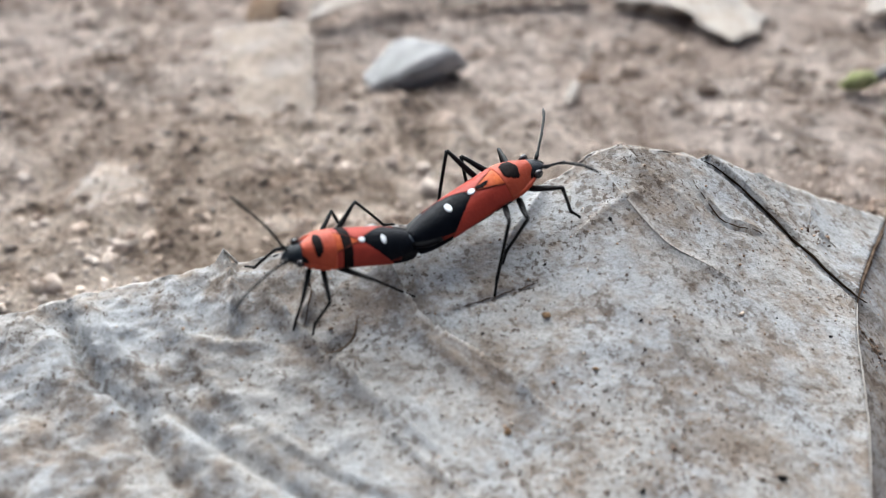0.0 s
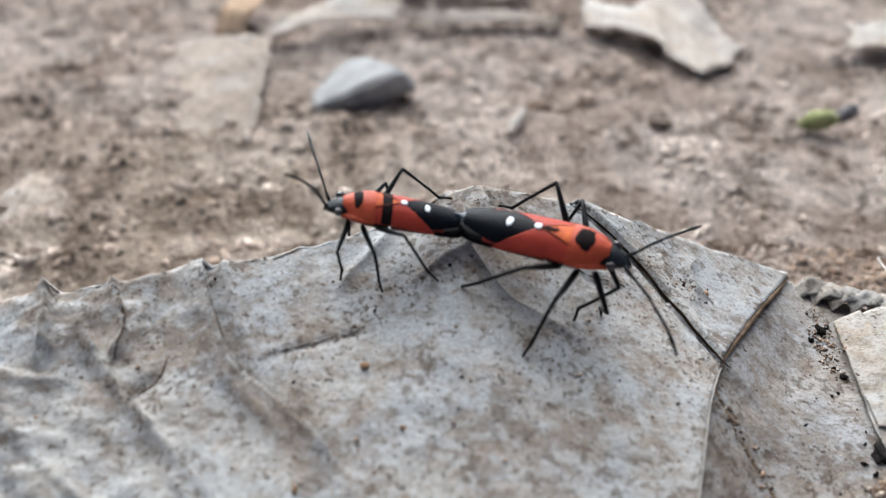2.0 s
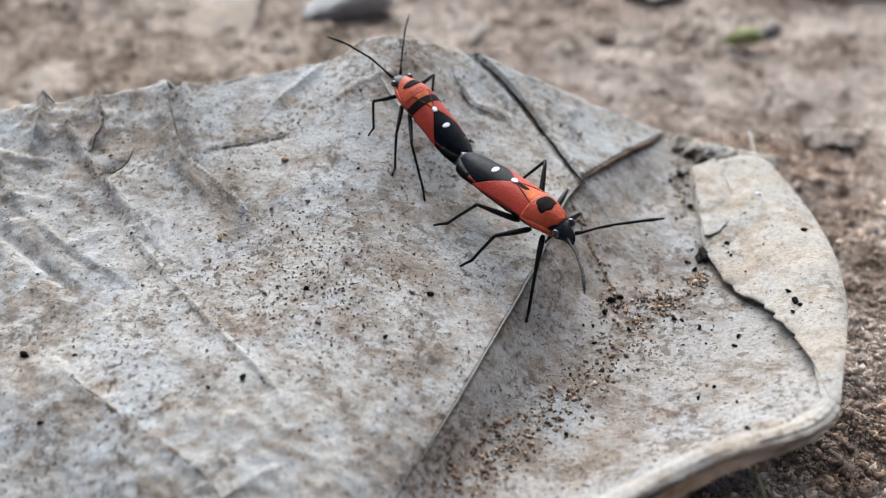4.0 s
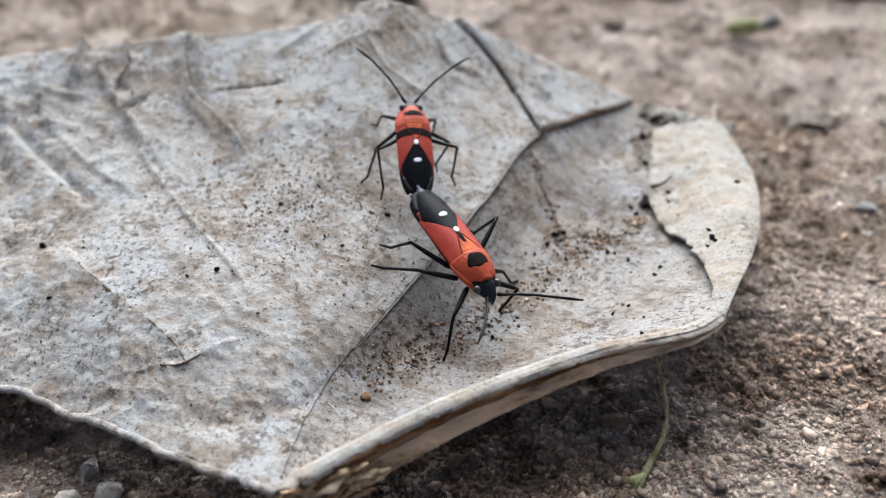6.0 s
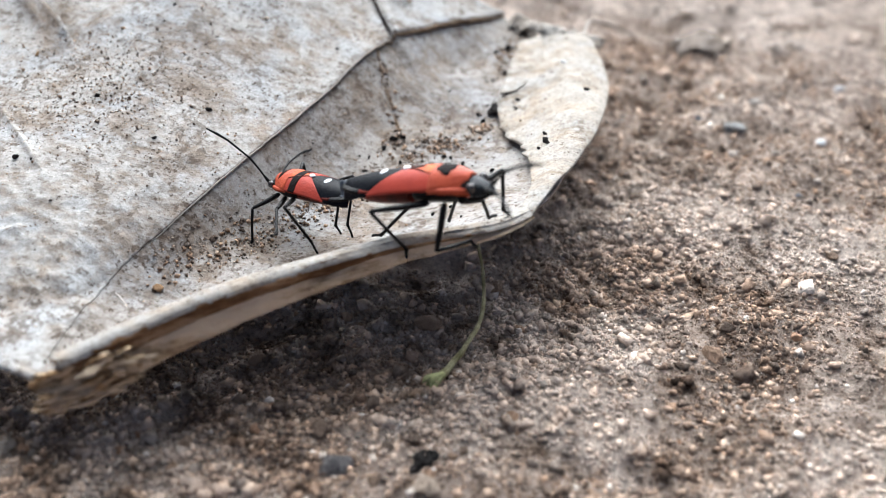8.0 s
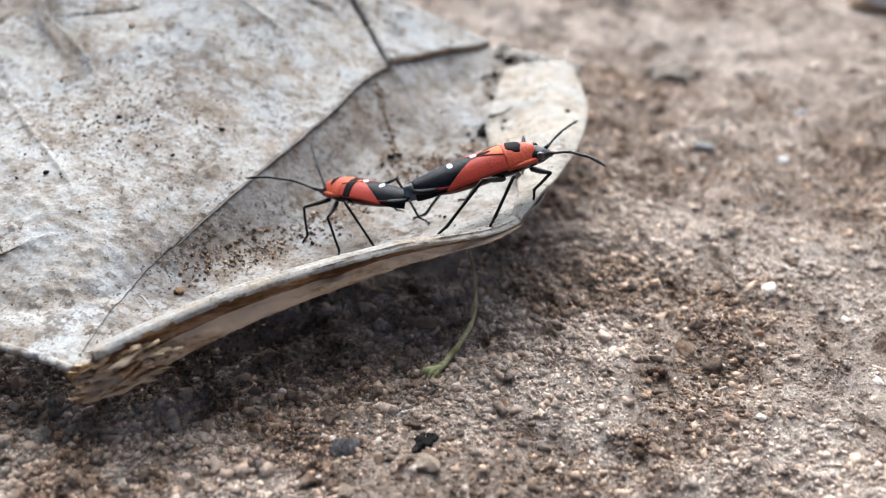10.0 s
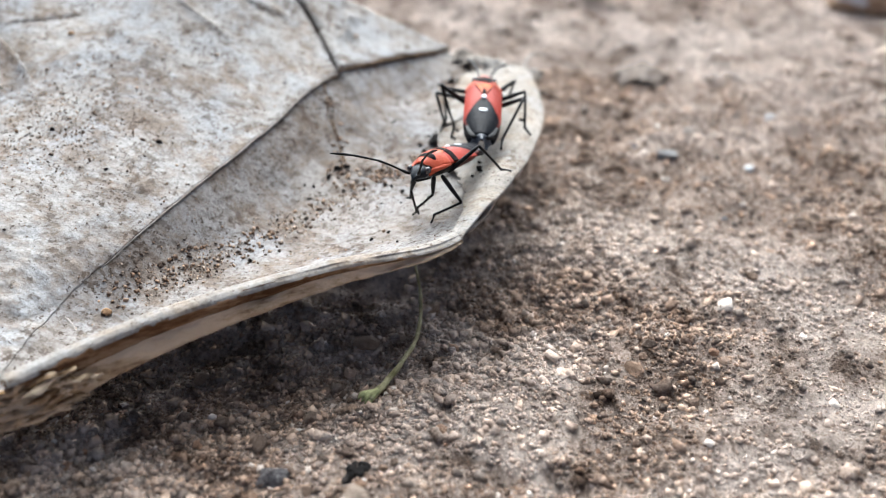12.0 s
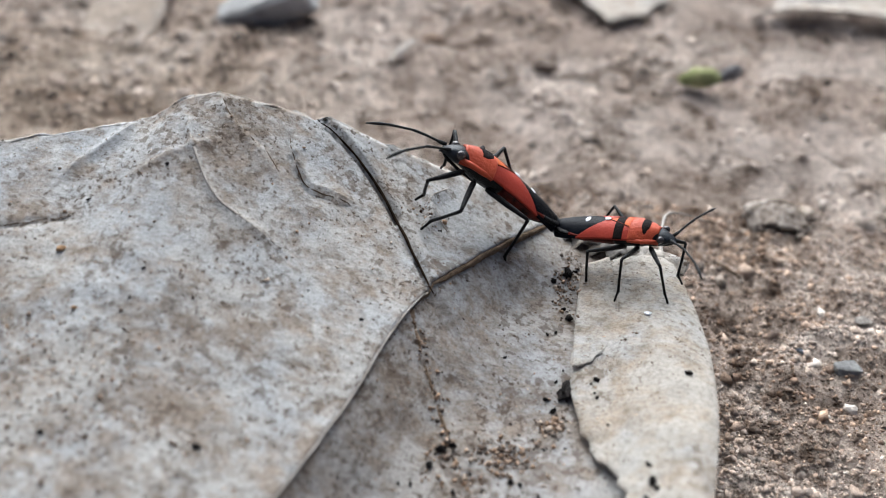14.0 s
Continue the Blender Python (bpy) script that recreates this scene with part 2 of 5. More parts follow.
grain_paint = island_paint("soil_grain", 0.95, 0.36, (0.0, (0.032, 0.020, 0.013)), (0.3, (0.115, 0.071, 0.047)), (0.65, (0.265, 0.173, 0.116)), (0.85, (0.40, 0.288, 0.208)), (0.91, (0.43, 0.275, 0.175)), (0.975, (0.46, 0.37, 0.30)), (0.999, (0.62, 0.56, 0.50)))
clod_paint = island_paint("soil_clod", 0.95, 0.55, (0.0, (0.03, 0.022, 0.017)), (0.22, (0.065, 0.047, 0.036)), (0.45, (0.19, 0.142, 0.108)), (0.85, (0.43, 0.33, 0.26)), (0.97, (0.52, 0.42, 0.34)))
crumb_paint = island_paint("leaf_crumb", 0.9, 0, (0.0, (0.025, 0.018, 0.014)), (0.3, (0.075, 0.047, 0.032)), (0.6, (0.19, 0.112, 0.066)), (0.88, (0.36, 0.235, 0.145)), (0.98, (0.52, 0.43, 0.34)))

pebble_base = Paint("pebble", 0.75, 0.3)
info = pebble_base.t.nodes.new("ShaderNodeObjectInfo")
own = pebble_base.ramp(info.outputs["Random"], (0.0, (0.08, 0.052, 0.036)), (0.3, (0.19, 0.120, 0.078)), (0.6, (0.32, 0.205, 0.128)), (0.76, (0.42, 0.22, 0.12)), (0.93, (0.34, 0.24, 0.165)), (0.99, (0.42, 0.34, 0.27)))
pebble_base.colour(pebble_base.mix(0.3, own, pebble_base.ramp(pebble_base.noise(900, 6, 0.7), (0.35, (0.06, 0.042, 0.030)), (0.65, (0.46, 0.36, 0.275)))))
pebble_paint = pebble_base.bump(pebble_base.noise(1400, 6, 0.7), 0.0003).m

red = Paint("red_wing", 0.5, 0.14)
red.colour(red.mix(red.ramp(red.noise(900, 5, 0.6), (0.4, (0, 0, 0)), (0.7, (0.55,) * 3)), (0.30, 0.037, 0.021), (0.18, 0.019, 0.012)))
red_paint = red.bump(red.noise(5200, 3, 0.6), 0.00006, 0.6).m
orange = Paint("orange_pronotum", 0.5, 0.16)
orange.colour(orange.mix(orange.ramp(orange.noise(700, 5, 0.6), (0.4, (0, 0, 0)), (0.7, (0.7,) * 3)), (0.37, 0.062, 0.026), (0.24, 0.034, 0.016)))
orange_paint = orange.bump(orange.noise(4800, 3, 0.6), 0.00008, 0.7).m
brown_orange = plain_paint("scutellum_orange", (0.30, 0.05, 0.018), (0.52, 0.12, 0.03), 900, 0.5, 0.00005)
black_paint = plain_paint("black_cuticle", (0.0012, 0.0012, 0.0013), (0.004, 0.0036, 0.0036), 2500, 0.4, 0.00005, 0.12)
seam_paint = plain_paint("dark_red_seam", (0.04, 0.008, 0.005), (0.12, 0.02, 0.010), 2500, 0.6)
patch_paint = plain_paint("black_patch", (0.0025, 0.0018, 0.0018), (0.010, 0.005, 0.0045), 3000, 0.7, 0.00005, 0.06)
membrane_paint = plain_paint("black_membrane", (0.0016, 0.0021, 0.0032), (0.004, 0.005, 0.0075), 1500, 0.36, 0.00004, 0.045)
film_paint = plain_paint("grey_membrane_edge", (0.020, 0.025, 0.033), (0.055, 0.066, 0.082), 1500, 0.32, 0.00004, 0.35)
leg_paint = plain_paint("black_leg", (0.0014, 0.0014, 0.0015), (0.005, 0.0046, 0.0048), 2500, 0.42, 0.00005, 0.12)
head_paint = plain_paint("head_black", (0.003, 0.0042, 0.006), (0.010, 0.014, 0.019), 2500, 0.28, 0.00005, 0.16)
eye_paint = plain_paint("eye", (0.010, 0.008, 0.008), (0.03, 0.02, 0.018), 4000, 0.2, 0.00003, 0.6)
white_paint = plain_paint("white_spot", (0.60, 0.61, 0.62), (0.74, 0.75, 0.76), 2500, 0.55, 0.00003)
belly_paint = plain_paint("dark_red_belly", (0.004, 0.002, 0.002), (0.15, 0.018, 0.009), 420, 0.5, 0.00008)


# ---- meshes ----
def mesh_of(name, verts, faces, material, smooth=True):
    """A mesh from places in centimetres."""
    me = bpy.data.meshes.new(name)
    v = np.asarray(verts, float) * CM
    me.from_pydata(v.tolist(), [], [tuple(int(i) for i in f) for f in faces])
    me.materials.append(material)
    if smooth:
        me.polygons.foreach_set("use_smooth", [True] * len(me.polygons))
    me.update()
    return me


def part(name, verts, faces, material, parent=None, label="", smooth=True):
    ob = new(name, mesh_of(name, verts, faces, material, smooth))
    ob.parent = parent
    return tagged(ob, label)


def empty(name, label, category, group="", kind=""):
    ob = new(name)
    ob.empty_display_size = 0.002
    return tagged(ob, label, category, group, kind)


def weights(n, s):
    """Rows of weights by which n control points give the points at s (0..1) of a smooth curve."""
    s = np.clip(np.atleast_1d(s), 0, 1) * (n - 1)
    i = np.minimum(s.astype(int), n - 2)
    f = s - i
    eye = np.vstack([2 * np.eye(n)[0] - np.eye(n)[1], np.eye(n), 2 * np.eye(n)[-1] - np.eye(n)[-2]])
    z, a, b, c = eye[i], eye[i + 1], eye[i + 2], eye[i + 3]
    f = f[:, None]
    return 0.5 * (2 * a + (b - z) * f + (2 * z - 5 * a + 4 * b - c) * f**2 + (3 * a - z - 3 * b + c) * f**3)


def curve(points, n):
    return weights(len(points), np.linspace(0, 1, n)) @ np.asarray(points, float)


def sheet(columns, nu, nv):
    """A smooth grid of places, nu + 1 by nv + 1, through control curves."""
    cols = np.stack([curve(c, nv + 1) for c in columns])
    return np.einsum("uc,cvk->uvk", weights(len(columns), np.linspace(0, 1, nu + 1)), cols)


def grid_faces(nu, nv, flip=False):
    i, j = np.meshgrid(np.arange(nu - 1), np.arange(nv - 1), indexing="ij")
    a = (i * nv + j).ravel()
    f = np.stack([a, a + nv, a + nv + 1, a + 1], 1)
    return f[:, ::-1] if flip else f


def thick(grid, depth, flip=False):
    """Verts and faces of a grid given a thickness downwards, closed round its rim."""
    nu, nv, _ = grid.shape
    top = grid.reshape(-1, 3)
    low = top - np.array([0, 0, depth])
    f = grid_faces(nu, nv, flip)
    n = nu * nv
    ring = [i * nv for i in range(nu)] + [(nu - 1) * nv + j for j in range(1, nv)] + [i * nv + nv - 1 for i in range(nu - 2, -1, -1)] + list(range(nv - 2, 0, -1))
    sides = [(a, b, b + n, a + n) if flip else (b, a, a + n, b + n) for a, b in zip(ring, ring[1:] + ring[:1])]
    return np.vstack([top, low]), [tuple(x) for x in f] + [tuple(x[::-1] + n) for x in f] + sides


def tube(points, radii, sides=7, squash=1.0, lumpy=0.0):
    """Verts and faces of a closed tube along points."""
    p = np.asarray(points, float)
    r = np.interp(np.linspace(0, 1, len(p)), np.linspace(0, 1, len(radii)), radii)
    ahead = np.gradient(p, axis=0)
    ahead /= np.linalg.norm(ahead, axis=1)[:, None] + 1e-9
    side = np.cross(ahead, (0.03, 0.02, 1.0))
    side /= np.linalg.norm(side, axis=1)[:, None] + 1e-9
    up = np.cross(side, ahead)
    verts, faces = [], []
    for k in range(len(p)):
        for s in range(sides):
            a = 2 * math.pi * s / sides
            q = r[k] * (1 + lumpy * noise.noise(Vector(p[k] * 9) + Vector((s * 1.7, 0, 0))))
            verts.append(p[k] + q * (math.cos(a) * side[k] + squash * math.sin(a) * up[k]))
    for k in range(len(p) - 1):
        for s in range(sides):
            a, b = k * sides + s, k * sides + (s + 1) % sides
            faces.append((a, b, b + sides, a + sides))
    faces.append(tuple(range(sides))[::-1])
    faces.append(tuple((len(p) - 1) * sides + s for s in range(sides)))
    return verts, faces


def lump(seed, rough=0.25, level=2, flat=(1, 1, 1)):
    """Verts and faces of an uneven stone of radius 1."""
    bm = bmesh.new()
    bmesh.ops.create_icosphere(bm, subdivisions=level, radius=1.0)
    off = Vector((seed * 7.3, seed * 3.1, seed * 1.7))
    for v in bm.verts:
        n = noise.noise(v.co * 0.9 + off) * 1.3 + 0.5 * noise.noise(v.co * 2.3 + off) + 0.25 * noise.noise(v.co * 5 + off)
        v.co = v.co * (1 + rough * n)
        v.co = Vector([a * b for a, b in zip(v.co, flat)])
    bm.verts.index_update()
    out = [tuple(v.co) for v in bm.verts], [[v.index for v in f.verts] for f in bm.faces]
    bm.free()
    return out


def rock(seed, flat=(1, 1, 1), corners=13, blunt=0.1):
    """Verts and faces of an angular stone of radius 1 with blunted edges."""
    rng = random.Random(seed)
    bm = bmesh.new()
    for _ in range(corners):
        v = Vector((rng.gauss(0, 1), rng.gauss(0, 1), rng.gauss(0, 1))).normalized() * rng.uniform(0.8, 1.1)
        bm.verts.new(Vector([a * b for a, b in zip(v, flat)]))
    bmesh.ops.convex_hull(bm, input=bm.verts)
    bmesh.ops.bevel(bm, geom=list(bm.edges), offset=blunt * min(flat), segments=1, affect="EDGES")
    bmesh.ops.subdivide_edges(bm, edges=list(bm.edges), cuts=2, use_grid_fill=True)
    for v in bm.verts:
        v.co += 0.05 * min(flat) * Vector(noise.noise_vector(v.co * 3.1 + Vector((seed, 0, 0)))) + 0.02 * min(flat) * Vector(noise.noise_vector(v.co * 9))
    bm.verts.index_update()
    out = [tuple(v.co) for v in bm.verts], [[v.index for v in f.verts] for f in bm.faces]
    bm.free()
    return out


def joined_lumps(name, centres, sizes, material, seed, label, category):
    """Very many small grains in one mesh."""
    rng = np.random.default_rng(seed)
    base_v = np.array([(x, y, z) for x in (-0.62, 0.62) for y in (-0.62, 0.62) for z in (-0.62, 0.62)])
    base_f = np.array([(0, 1, 3), (0, 3, 2), (4, 6, 7), (4, 7, 5), (0, 4, 5), (0, 5, 1), (2, 3, 7), (2, 7, 6), (0, 2, 6), (0, 6, 4), (1, 5, 7), (1, 7, 3)])
    n, k = len(centres), len(base_v)
    q = rng.normal(size=(n, 4))
    q /= np.linalg.norm(q, axis=1)[:, None]
    w, x, y, z = q.T
    turn = np.stack([1 - 2 * (y * y + z * z), 2 * (x * y - z * w), 2 * (x * z + y * w), 2 * (x * y + z * w), 1 - 2 * (x * x + z * z), 2 * (y * z - x * w),
                     2 * (x * z - y * w), 2 * (y * z + x * w), 1 - 2 * (x * x + y * y)], 1).reshape(n, 3, 3)
    shape = base_v[None] * rng.uniform(0.55, 1.3, (n, 1, 3)) * rng.uniform(0.55, 1.35, (n, k, 1)) + rng.uniform(-0.2, 0.2, (n, k, 3))
    v = (np.einsum("nij,nkj->nki", turn, shape) * np.asarray(sizes)[:, None, None] + np.asarray(centres)[:, None]) * CM
    f = (base_f[None] + (np.arange(n) * k)[:, None, None]).reshape(-1)
    me = bpy.data.meshes.new(name)
    me.vertices.add(n * k)
    me.vertices.foreach_set("co", v.reshape(-1))
    me.loops.add(len(f))
    me.loops.foreach_set("vertex_index", f.astype(np.int32))
    me.polygons.add(len(f) // 3)
    me.polygons.foreach_set("loop_start", np.arange(0, len(f), 3, dtype=np.int32))
    me.update(calc_edges=True)
    me.materials.append(material)
    return tagged(new(name, me), label, category, kind="stuff")


# ---- ground ----
def ground_level(x, y):
    """The soil's height, a gentle slope with clods and hollows, flat far away."""
    near = math.exp(-((x - 3) ** 2 + (y - 6) ** 2) / 900)
    base = (0.10 - 0.022 * x + 0.029 * y) * near + 0.2 * (1 - near)
    v = Vector((x, y, 0.0))
    rough = 0.10 * noise.noise(v * 0.55) + 0.05 * noise.noise(v * 1.6) + 0.04 * noise.noise(v * 4.1) + 0.03 * noise.noise(v * 9.5)
    crust = 0.06 * max(0.0, noise.noise(v * 0.9 + Vector((5, 3, 0)))) + 0.05 * max(0.0, noise.noise(v * 2.6 + Vector((1, 9, 0))))
    hollow = -0.09 * math.exp(-((x - 1.2) ** 2 / 3.0 + (y - 2.2) ** 2 / 1.2))
    hollow -= 0.14 * math.exp(-((x - 0.2) ** 2 / 3.0 + (y - 1.9) ** 2 / 0.35))
    return base + (rough + crust) * (0.35 + 0.65 * near) + hollow


def axis(low, high, step, reach, growth):
    """Coordinates that lie close between low and high and spread out beyond."""
    mid = list(np.arange(low, high + step / 2, step))
    a, b, s = [], [], step
    while (a[-1] if a else high) < reach:
        s *= growth
        a.append((a[-1] if a else high) + s)
        b.append((b[-1] if b else low) - s)
    return b[::-1] + mid + a


def build_ground():
    xs, ys = axis(-4.0, 9.0, 0.055, 6000, 1.22), axis(0.2, 14.5, 0.055, 6000, 1.22)
    verts = [(x, y, ground_level(x, y)) for x in xs for y in ys]
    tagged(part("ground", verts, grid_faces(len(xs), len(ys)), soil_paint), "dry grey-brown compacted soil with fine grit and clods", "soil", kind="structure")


build_ground()


# ---- the dry leaf ----
CREASE = [(1.73, 1.27, 0.60), (1.76, 2.17, 0.70), (2.12, 3.03, 0.88), (2.53, 4.15, 1.06), (2.88, 5.27, 1.19), (3.68, 6.60, 1.00)]
BLADE = [
    [(-3.0, 0.9, 0.25), (-3.0, 2.4, 0.75), (-2.9, 3.7, 1.25), (-2.8, 5.0, 1.70)],
    [(-0.9, 1.85, 0.52), (-0.8, 2.7, 0.95), (-0.7, 4.0, 1.32), (-0.5, 5.36, 1.90)],
    [(0.2, 1.70, 0.58), (0.45, 2.5, 1.00), (0.5, 3.9, 1.30), (0.66, 5.80, 1.95)],
    [(1.08, 1.43, 0.59), (1.20, 2.6, 0.98), (1.30, 4.1, 1.35), (1.50, 6.05, 2.09)],
    CREASE,
]
TRAY = [
    [(1.69, 1.29, 0.59), (1.73, 2.18, 0.688), (2.10, 3.04, 0.860), (2.51, 4.16, 1.035), (2.85, 5.28, 1.12), (3.65, 6.58, 0.94)],
    [(1.78, 1.29, 0.58), (2.02, 2.12, 0.54), (2.48, 2.95, 0.57), (2.95, 3.92, 0.64), (3.30, 5.00, 0.82), (3.85, 6.50, 0.88)],
    [(1.86, 1.29, 0.62), (2.42, 1.98, 0.58), (3.10, 2.66, 0.62), (3.75, 3.45, 0.67), (4.05, 5.00, 0.74), (4.25, 6.40, 0.80)],
    [(1.92, 1.27, 0.72), (2.66, 1.85, 0.88), (3.55, 2.48, 0.94), (4.38, 2.95, 0.98), (4.60, 4.40, 0.80), (4.58, 6.25, 0.80)],
]
FLAP = [
    [(4.33, 3.05, 0.96), (4.44, 4.16, 0.89), (4.60, 5.30, 0.80), (4.50, 6.15, 0.82)],
    [(4.42, 2.97, 0.985), (4.73, 4.14, 0.985), (4.78, 5.32, 0.90), (4.56, 6.25, 0.91)],
    [(4.395, 2.99, 0.990), (4.54, 4.14, 1.015), (4.44, 5.25, 0.97), (4.28, 6.22, 0.95)],
    [(4.38, 3.00, 0.98), (4.34, 3.55, 0.935), (4.215, 4.06, 0.87), (3.99, 4.52, 0.80), (3.88, 4.98, 0.82), (3.89, 5.55, 0.85), (3.90, 6.10, 0.88)],
]
# A narrow piece of the flap's tip turned back on itself.
TURNED = [
    [(3.885, 5.04, 0.85), (3.885, 5.55, 0.875), (3.90, 6.12, 0.90)],
    [(4.02, 5.12, 0.866), (4.02, 5.60, 0.912), (4.02, 6.16, 0.935)],
    [(4.20, 5.40, 0.912), (4.16, 5.74, 0.950), (4.10, 6.17, 0.965)],
]
# Folds and grooves: the line on the plan, the height and the half width.
FOLDS = [
    ([(-0.54, 5.36), (-0.42, 5.02), (-0.26, 4.72), (-0.05, 4.52), (0.2, 4.32)], 0.03, 0.05),
    ([(-2.5, 5.0), (-2.39, 4.75), (-2.19, 4.45), (-2.08, 4.39), (-1.89, 4.21), (-1.7, 3.94), (-1.51, 3.73), (-1.3, 3.4)], -0.075, 0.055),
    ([(-2.35, 5.0), (-2.1, 4.65), (-1.85, 4.4)], 0.05, 0.045),
    ([(-1.5, 5.35), (-1.38, 4.99), (-1.34, 4.6)], 0.04, 0.05),
    ([(-1.05, 5.3), (-0.88, 4.96), (-0.92, 4.75)], 0.035, 0.045),
    ([(-0.65, 3.0), (0.06, 2.55), (0.65, 2.22), (0.84, 2.06)], 0.014, 0.06),
    ([(0.66, 2.03), (0.84, 2.06), (1.0, 2.2), (1.17, 2.31)], 0.016, 0.05),
    ([(0.05, 4.84), (0.28, 4.92), (0.58, 5.02)], -0.012, 0.03),
    ([(0.4, 5.3), (0.62, 5.62), (0.75, 5.8)], 0.03, 0.05),
    ([(1.15, 5.75), (1.2, 5.62), (1.44, 5.30), (1.69, 5.19), (1.95, 5.11)], 0.025, 0.025),
    ([(0.85, 5.3), (1.38, 5.64)], 0.02, 0.03),
    ([(2.86, 6.22), (2.80, 6.10), (2.78, 5.98), (2.93, 5.84)], 0.035, 0.025),
    ([(2.75, 6.2), (2.8, 5.95), (2.78, 5.75)], 0.035, 0.03),
    ([(-0.46, 4.12), (0.36, 3.34), (1.06, 2.72)], 0.025, 0.02),
    ([(-1.2, 5.0), (-0.85, 4.6), (-0.4, 4.2)], 0.05, 0.035),
    ([(-1.7, 4.3), (-1.6, 4.19), (-1.35, 4.0), (-1.11, 3.85), (-0.87, 3.7), (-0.6, 3.5)], -0.05, 0.05),
    ([(-0.37, 5.46), (-0.26, 5.2), (-0.15, 4.88)], 0.04, 0.03),
    ([(-1.12, 4.74), (-0.84, 4.54), (-0.60, 4.68)], -0.025, 0.05),
    ([(-1.75, 4.75), (-1.5, 4.62), (-1.2, 4.62)], 0.04, 0.05),
    ([(-0.7, 5.3), (-0.72, 5.05), (-0.62, 4.85)], -0.03, 0.03),
    ([(1.80, 2.30), (1.62, 1.93), (1.40, 1.76), (0.9, 1.66)], -0.022, 0.13),
]


def fold_height(x, y):
    """What the folds add to the height at x, y (arrays)."""
    add = np.zeros_like(x)
    for line, height, wide in FOLDS:
        pts = curve(line, 5 * len(line))
        near, along = np.full_like(x, 9.0), np.zeros_like(x)
        for k, (a, b) in enumerate(zip(pts[:-1], pts[1:])):
            d = b - a
            s = np.clip(((x - a[0]) * d[0] + (y - a[1]) * d[1]) / (d @ d), 0, 1)
            gap = np.hypot(x - a[0] - s * d[0], y - a[1] - s * d[1])
            along = np.where(gap < near, (k + s) / (len(pts) - 1), along)
            near = np.minimum(near, gap)
        add += 1.15 * height * (0.45 * np.exp(-((near / wide) ** 2)) + 0.75 * np.exp(-1.9 * near / wide)) * np.minimum(1, 5 * np.minimum(along + 0.06, 1.06 - along))
    return add


CRACK = [(1.93, 6.16), (2.06, 6.13), (2.25, 6.04), (2.42, 5.91), (2.56, 5.76), (2.70, 5.57), (2.86, 5.34), (2.93, 5.22)]


def groove(x, y, line, wide):
    """1 along a line, falling off to both sides."""
    pts = curve(line, 5 * len(line))
    near = np.full_like(x, 9.0)
    for a, b in zip(pts[:-1], pts[1:]):
        d = b - a
        s = np.clip(((x - a[0]) * d[0] + (y - a[1]) * d[1]) / (d @ d), 0, 1)
        near = np.minimum(near, np.hypot(x - a[0] - s * d[0], y - a[1] - s * d[1]))
    return np.exp(-((near / wide) ** 2))


# Sharp steps in the tissue: the line, the rise beyond it, the drop before it, the reach of the rise; a minus reach lifts the other side.
STEPS = [
    (CRACK, 0.038, 0.010, 0.16),
    ([(-0.47, 5.36), (-0.34, 5.05), (-0.15, 4.72), (0.11, 4.52), (0.33, 4.36), (0.56, 4.15)], 0.07, 0.03, -0.12),
    ([(-1.05, 5.3), (-0.88, 4.96), (-0.92, 4.72)], 0.03, 0.015, -0.10),
    ([(-1.71, 4.65), (-1.31, 4.21), (-0.66, 3.79), (-0.2, 3.55)], 0.018, 0.008, 0.12),
    ([(-2.45, 5.0), (-2.39, 4.82), (-2.29, 4.74), (-2.14, 4.46)], 0.06, 0.03, 0.10),
    ([(-1.47, 5.26), (-1.36, 4.96), (-1.36, 4.60)], 0.05, 0.02, -0.12),
    ([(-1.2, 5.0), (-0.85, 4.6), (-0.4, 4.2), (-0.1, 3.95)], 0.03, 0.012, -0.10),
    ([(0.02, 4.82), (0.28, 4.92), (0.58, 5.02)], 0.012, 0.008, 0.08),
    ([(1.34, 5.95), (1.38, 5.88), (1.54, 5.78), (1.71, 5.70), (1.8, 5.62)], 0.04, 0.02, -0.09),
    ([(1.80, 5.92), (1.84, 5.81), (1.98, 5.63), (2.16, 5.64), (2.28, 5.65)], 0.035, 0.02, 0.08),
    ([(2.36, 6.42), (2.52, 6.17), (2.55, 5.95)], 0.02, 0.01, 0.08),
]


def step_height(x, y):
    """What the sharp steps add to the height at x, y (arrays)."""
    add = np.zeros_like(x)
    for line, rise, drop, reach in STEPS:
        pts = curve(line, 6 * len(line))
        near, side, along = np.full_like(x, 9.0), np.zeros_like(x), np.zeros_like(x)
        for k, (a, b) in enumerate(zip(pts[:-1], pts[1:])):
            d = b - a
            s = np.clip(((x - a[0]) * d[0] + (y - a[1]) * d[1]) / (d @ d), 0, 1)
            gap = np.hypot(x - a[0] - s * d[0], y - a[1] - s * d[1])
            side = np.where(gap < near, (x - a[0]) * d[1] - (y - a[1]) * d[0], side)
            along = np.where(gap < near, (k + s) / (len(pts) - 1), along)
            near = np.minimum(near, gap)
        high = (side < 0) == (reach > 0)
        fade = np.clip(6 * np.minimum(along + 0.1, 1.04 - along), 0, 1)
        add += 1.5 * fade * np.where(high, rise * np.exp(-near / (0.7 * abs(reach))), -drop * np.exp(-near / (0.3 * abs(reach))))
    return add


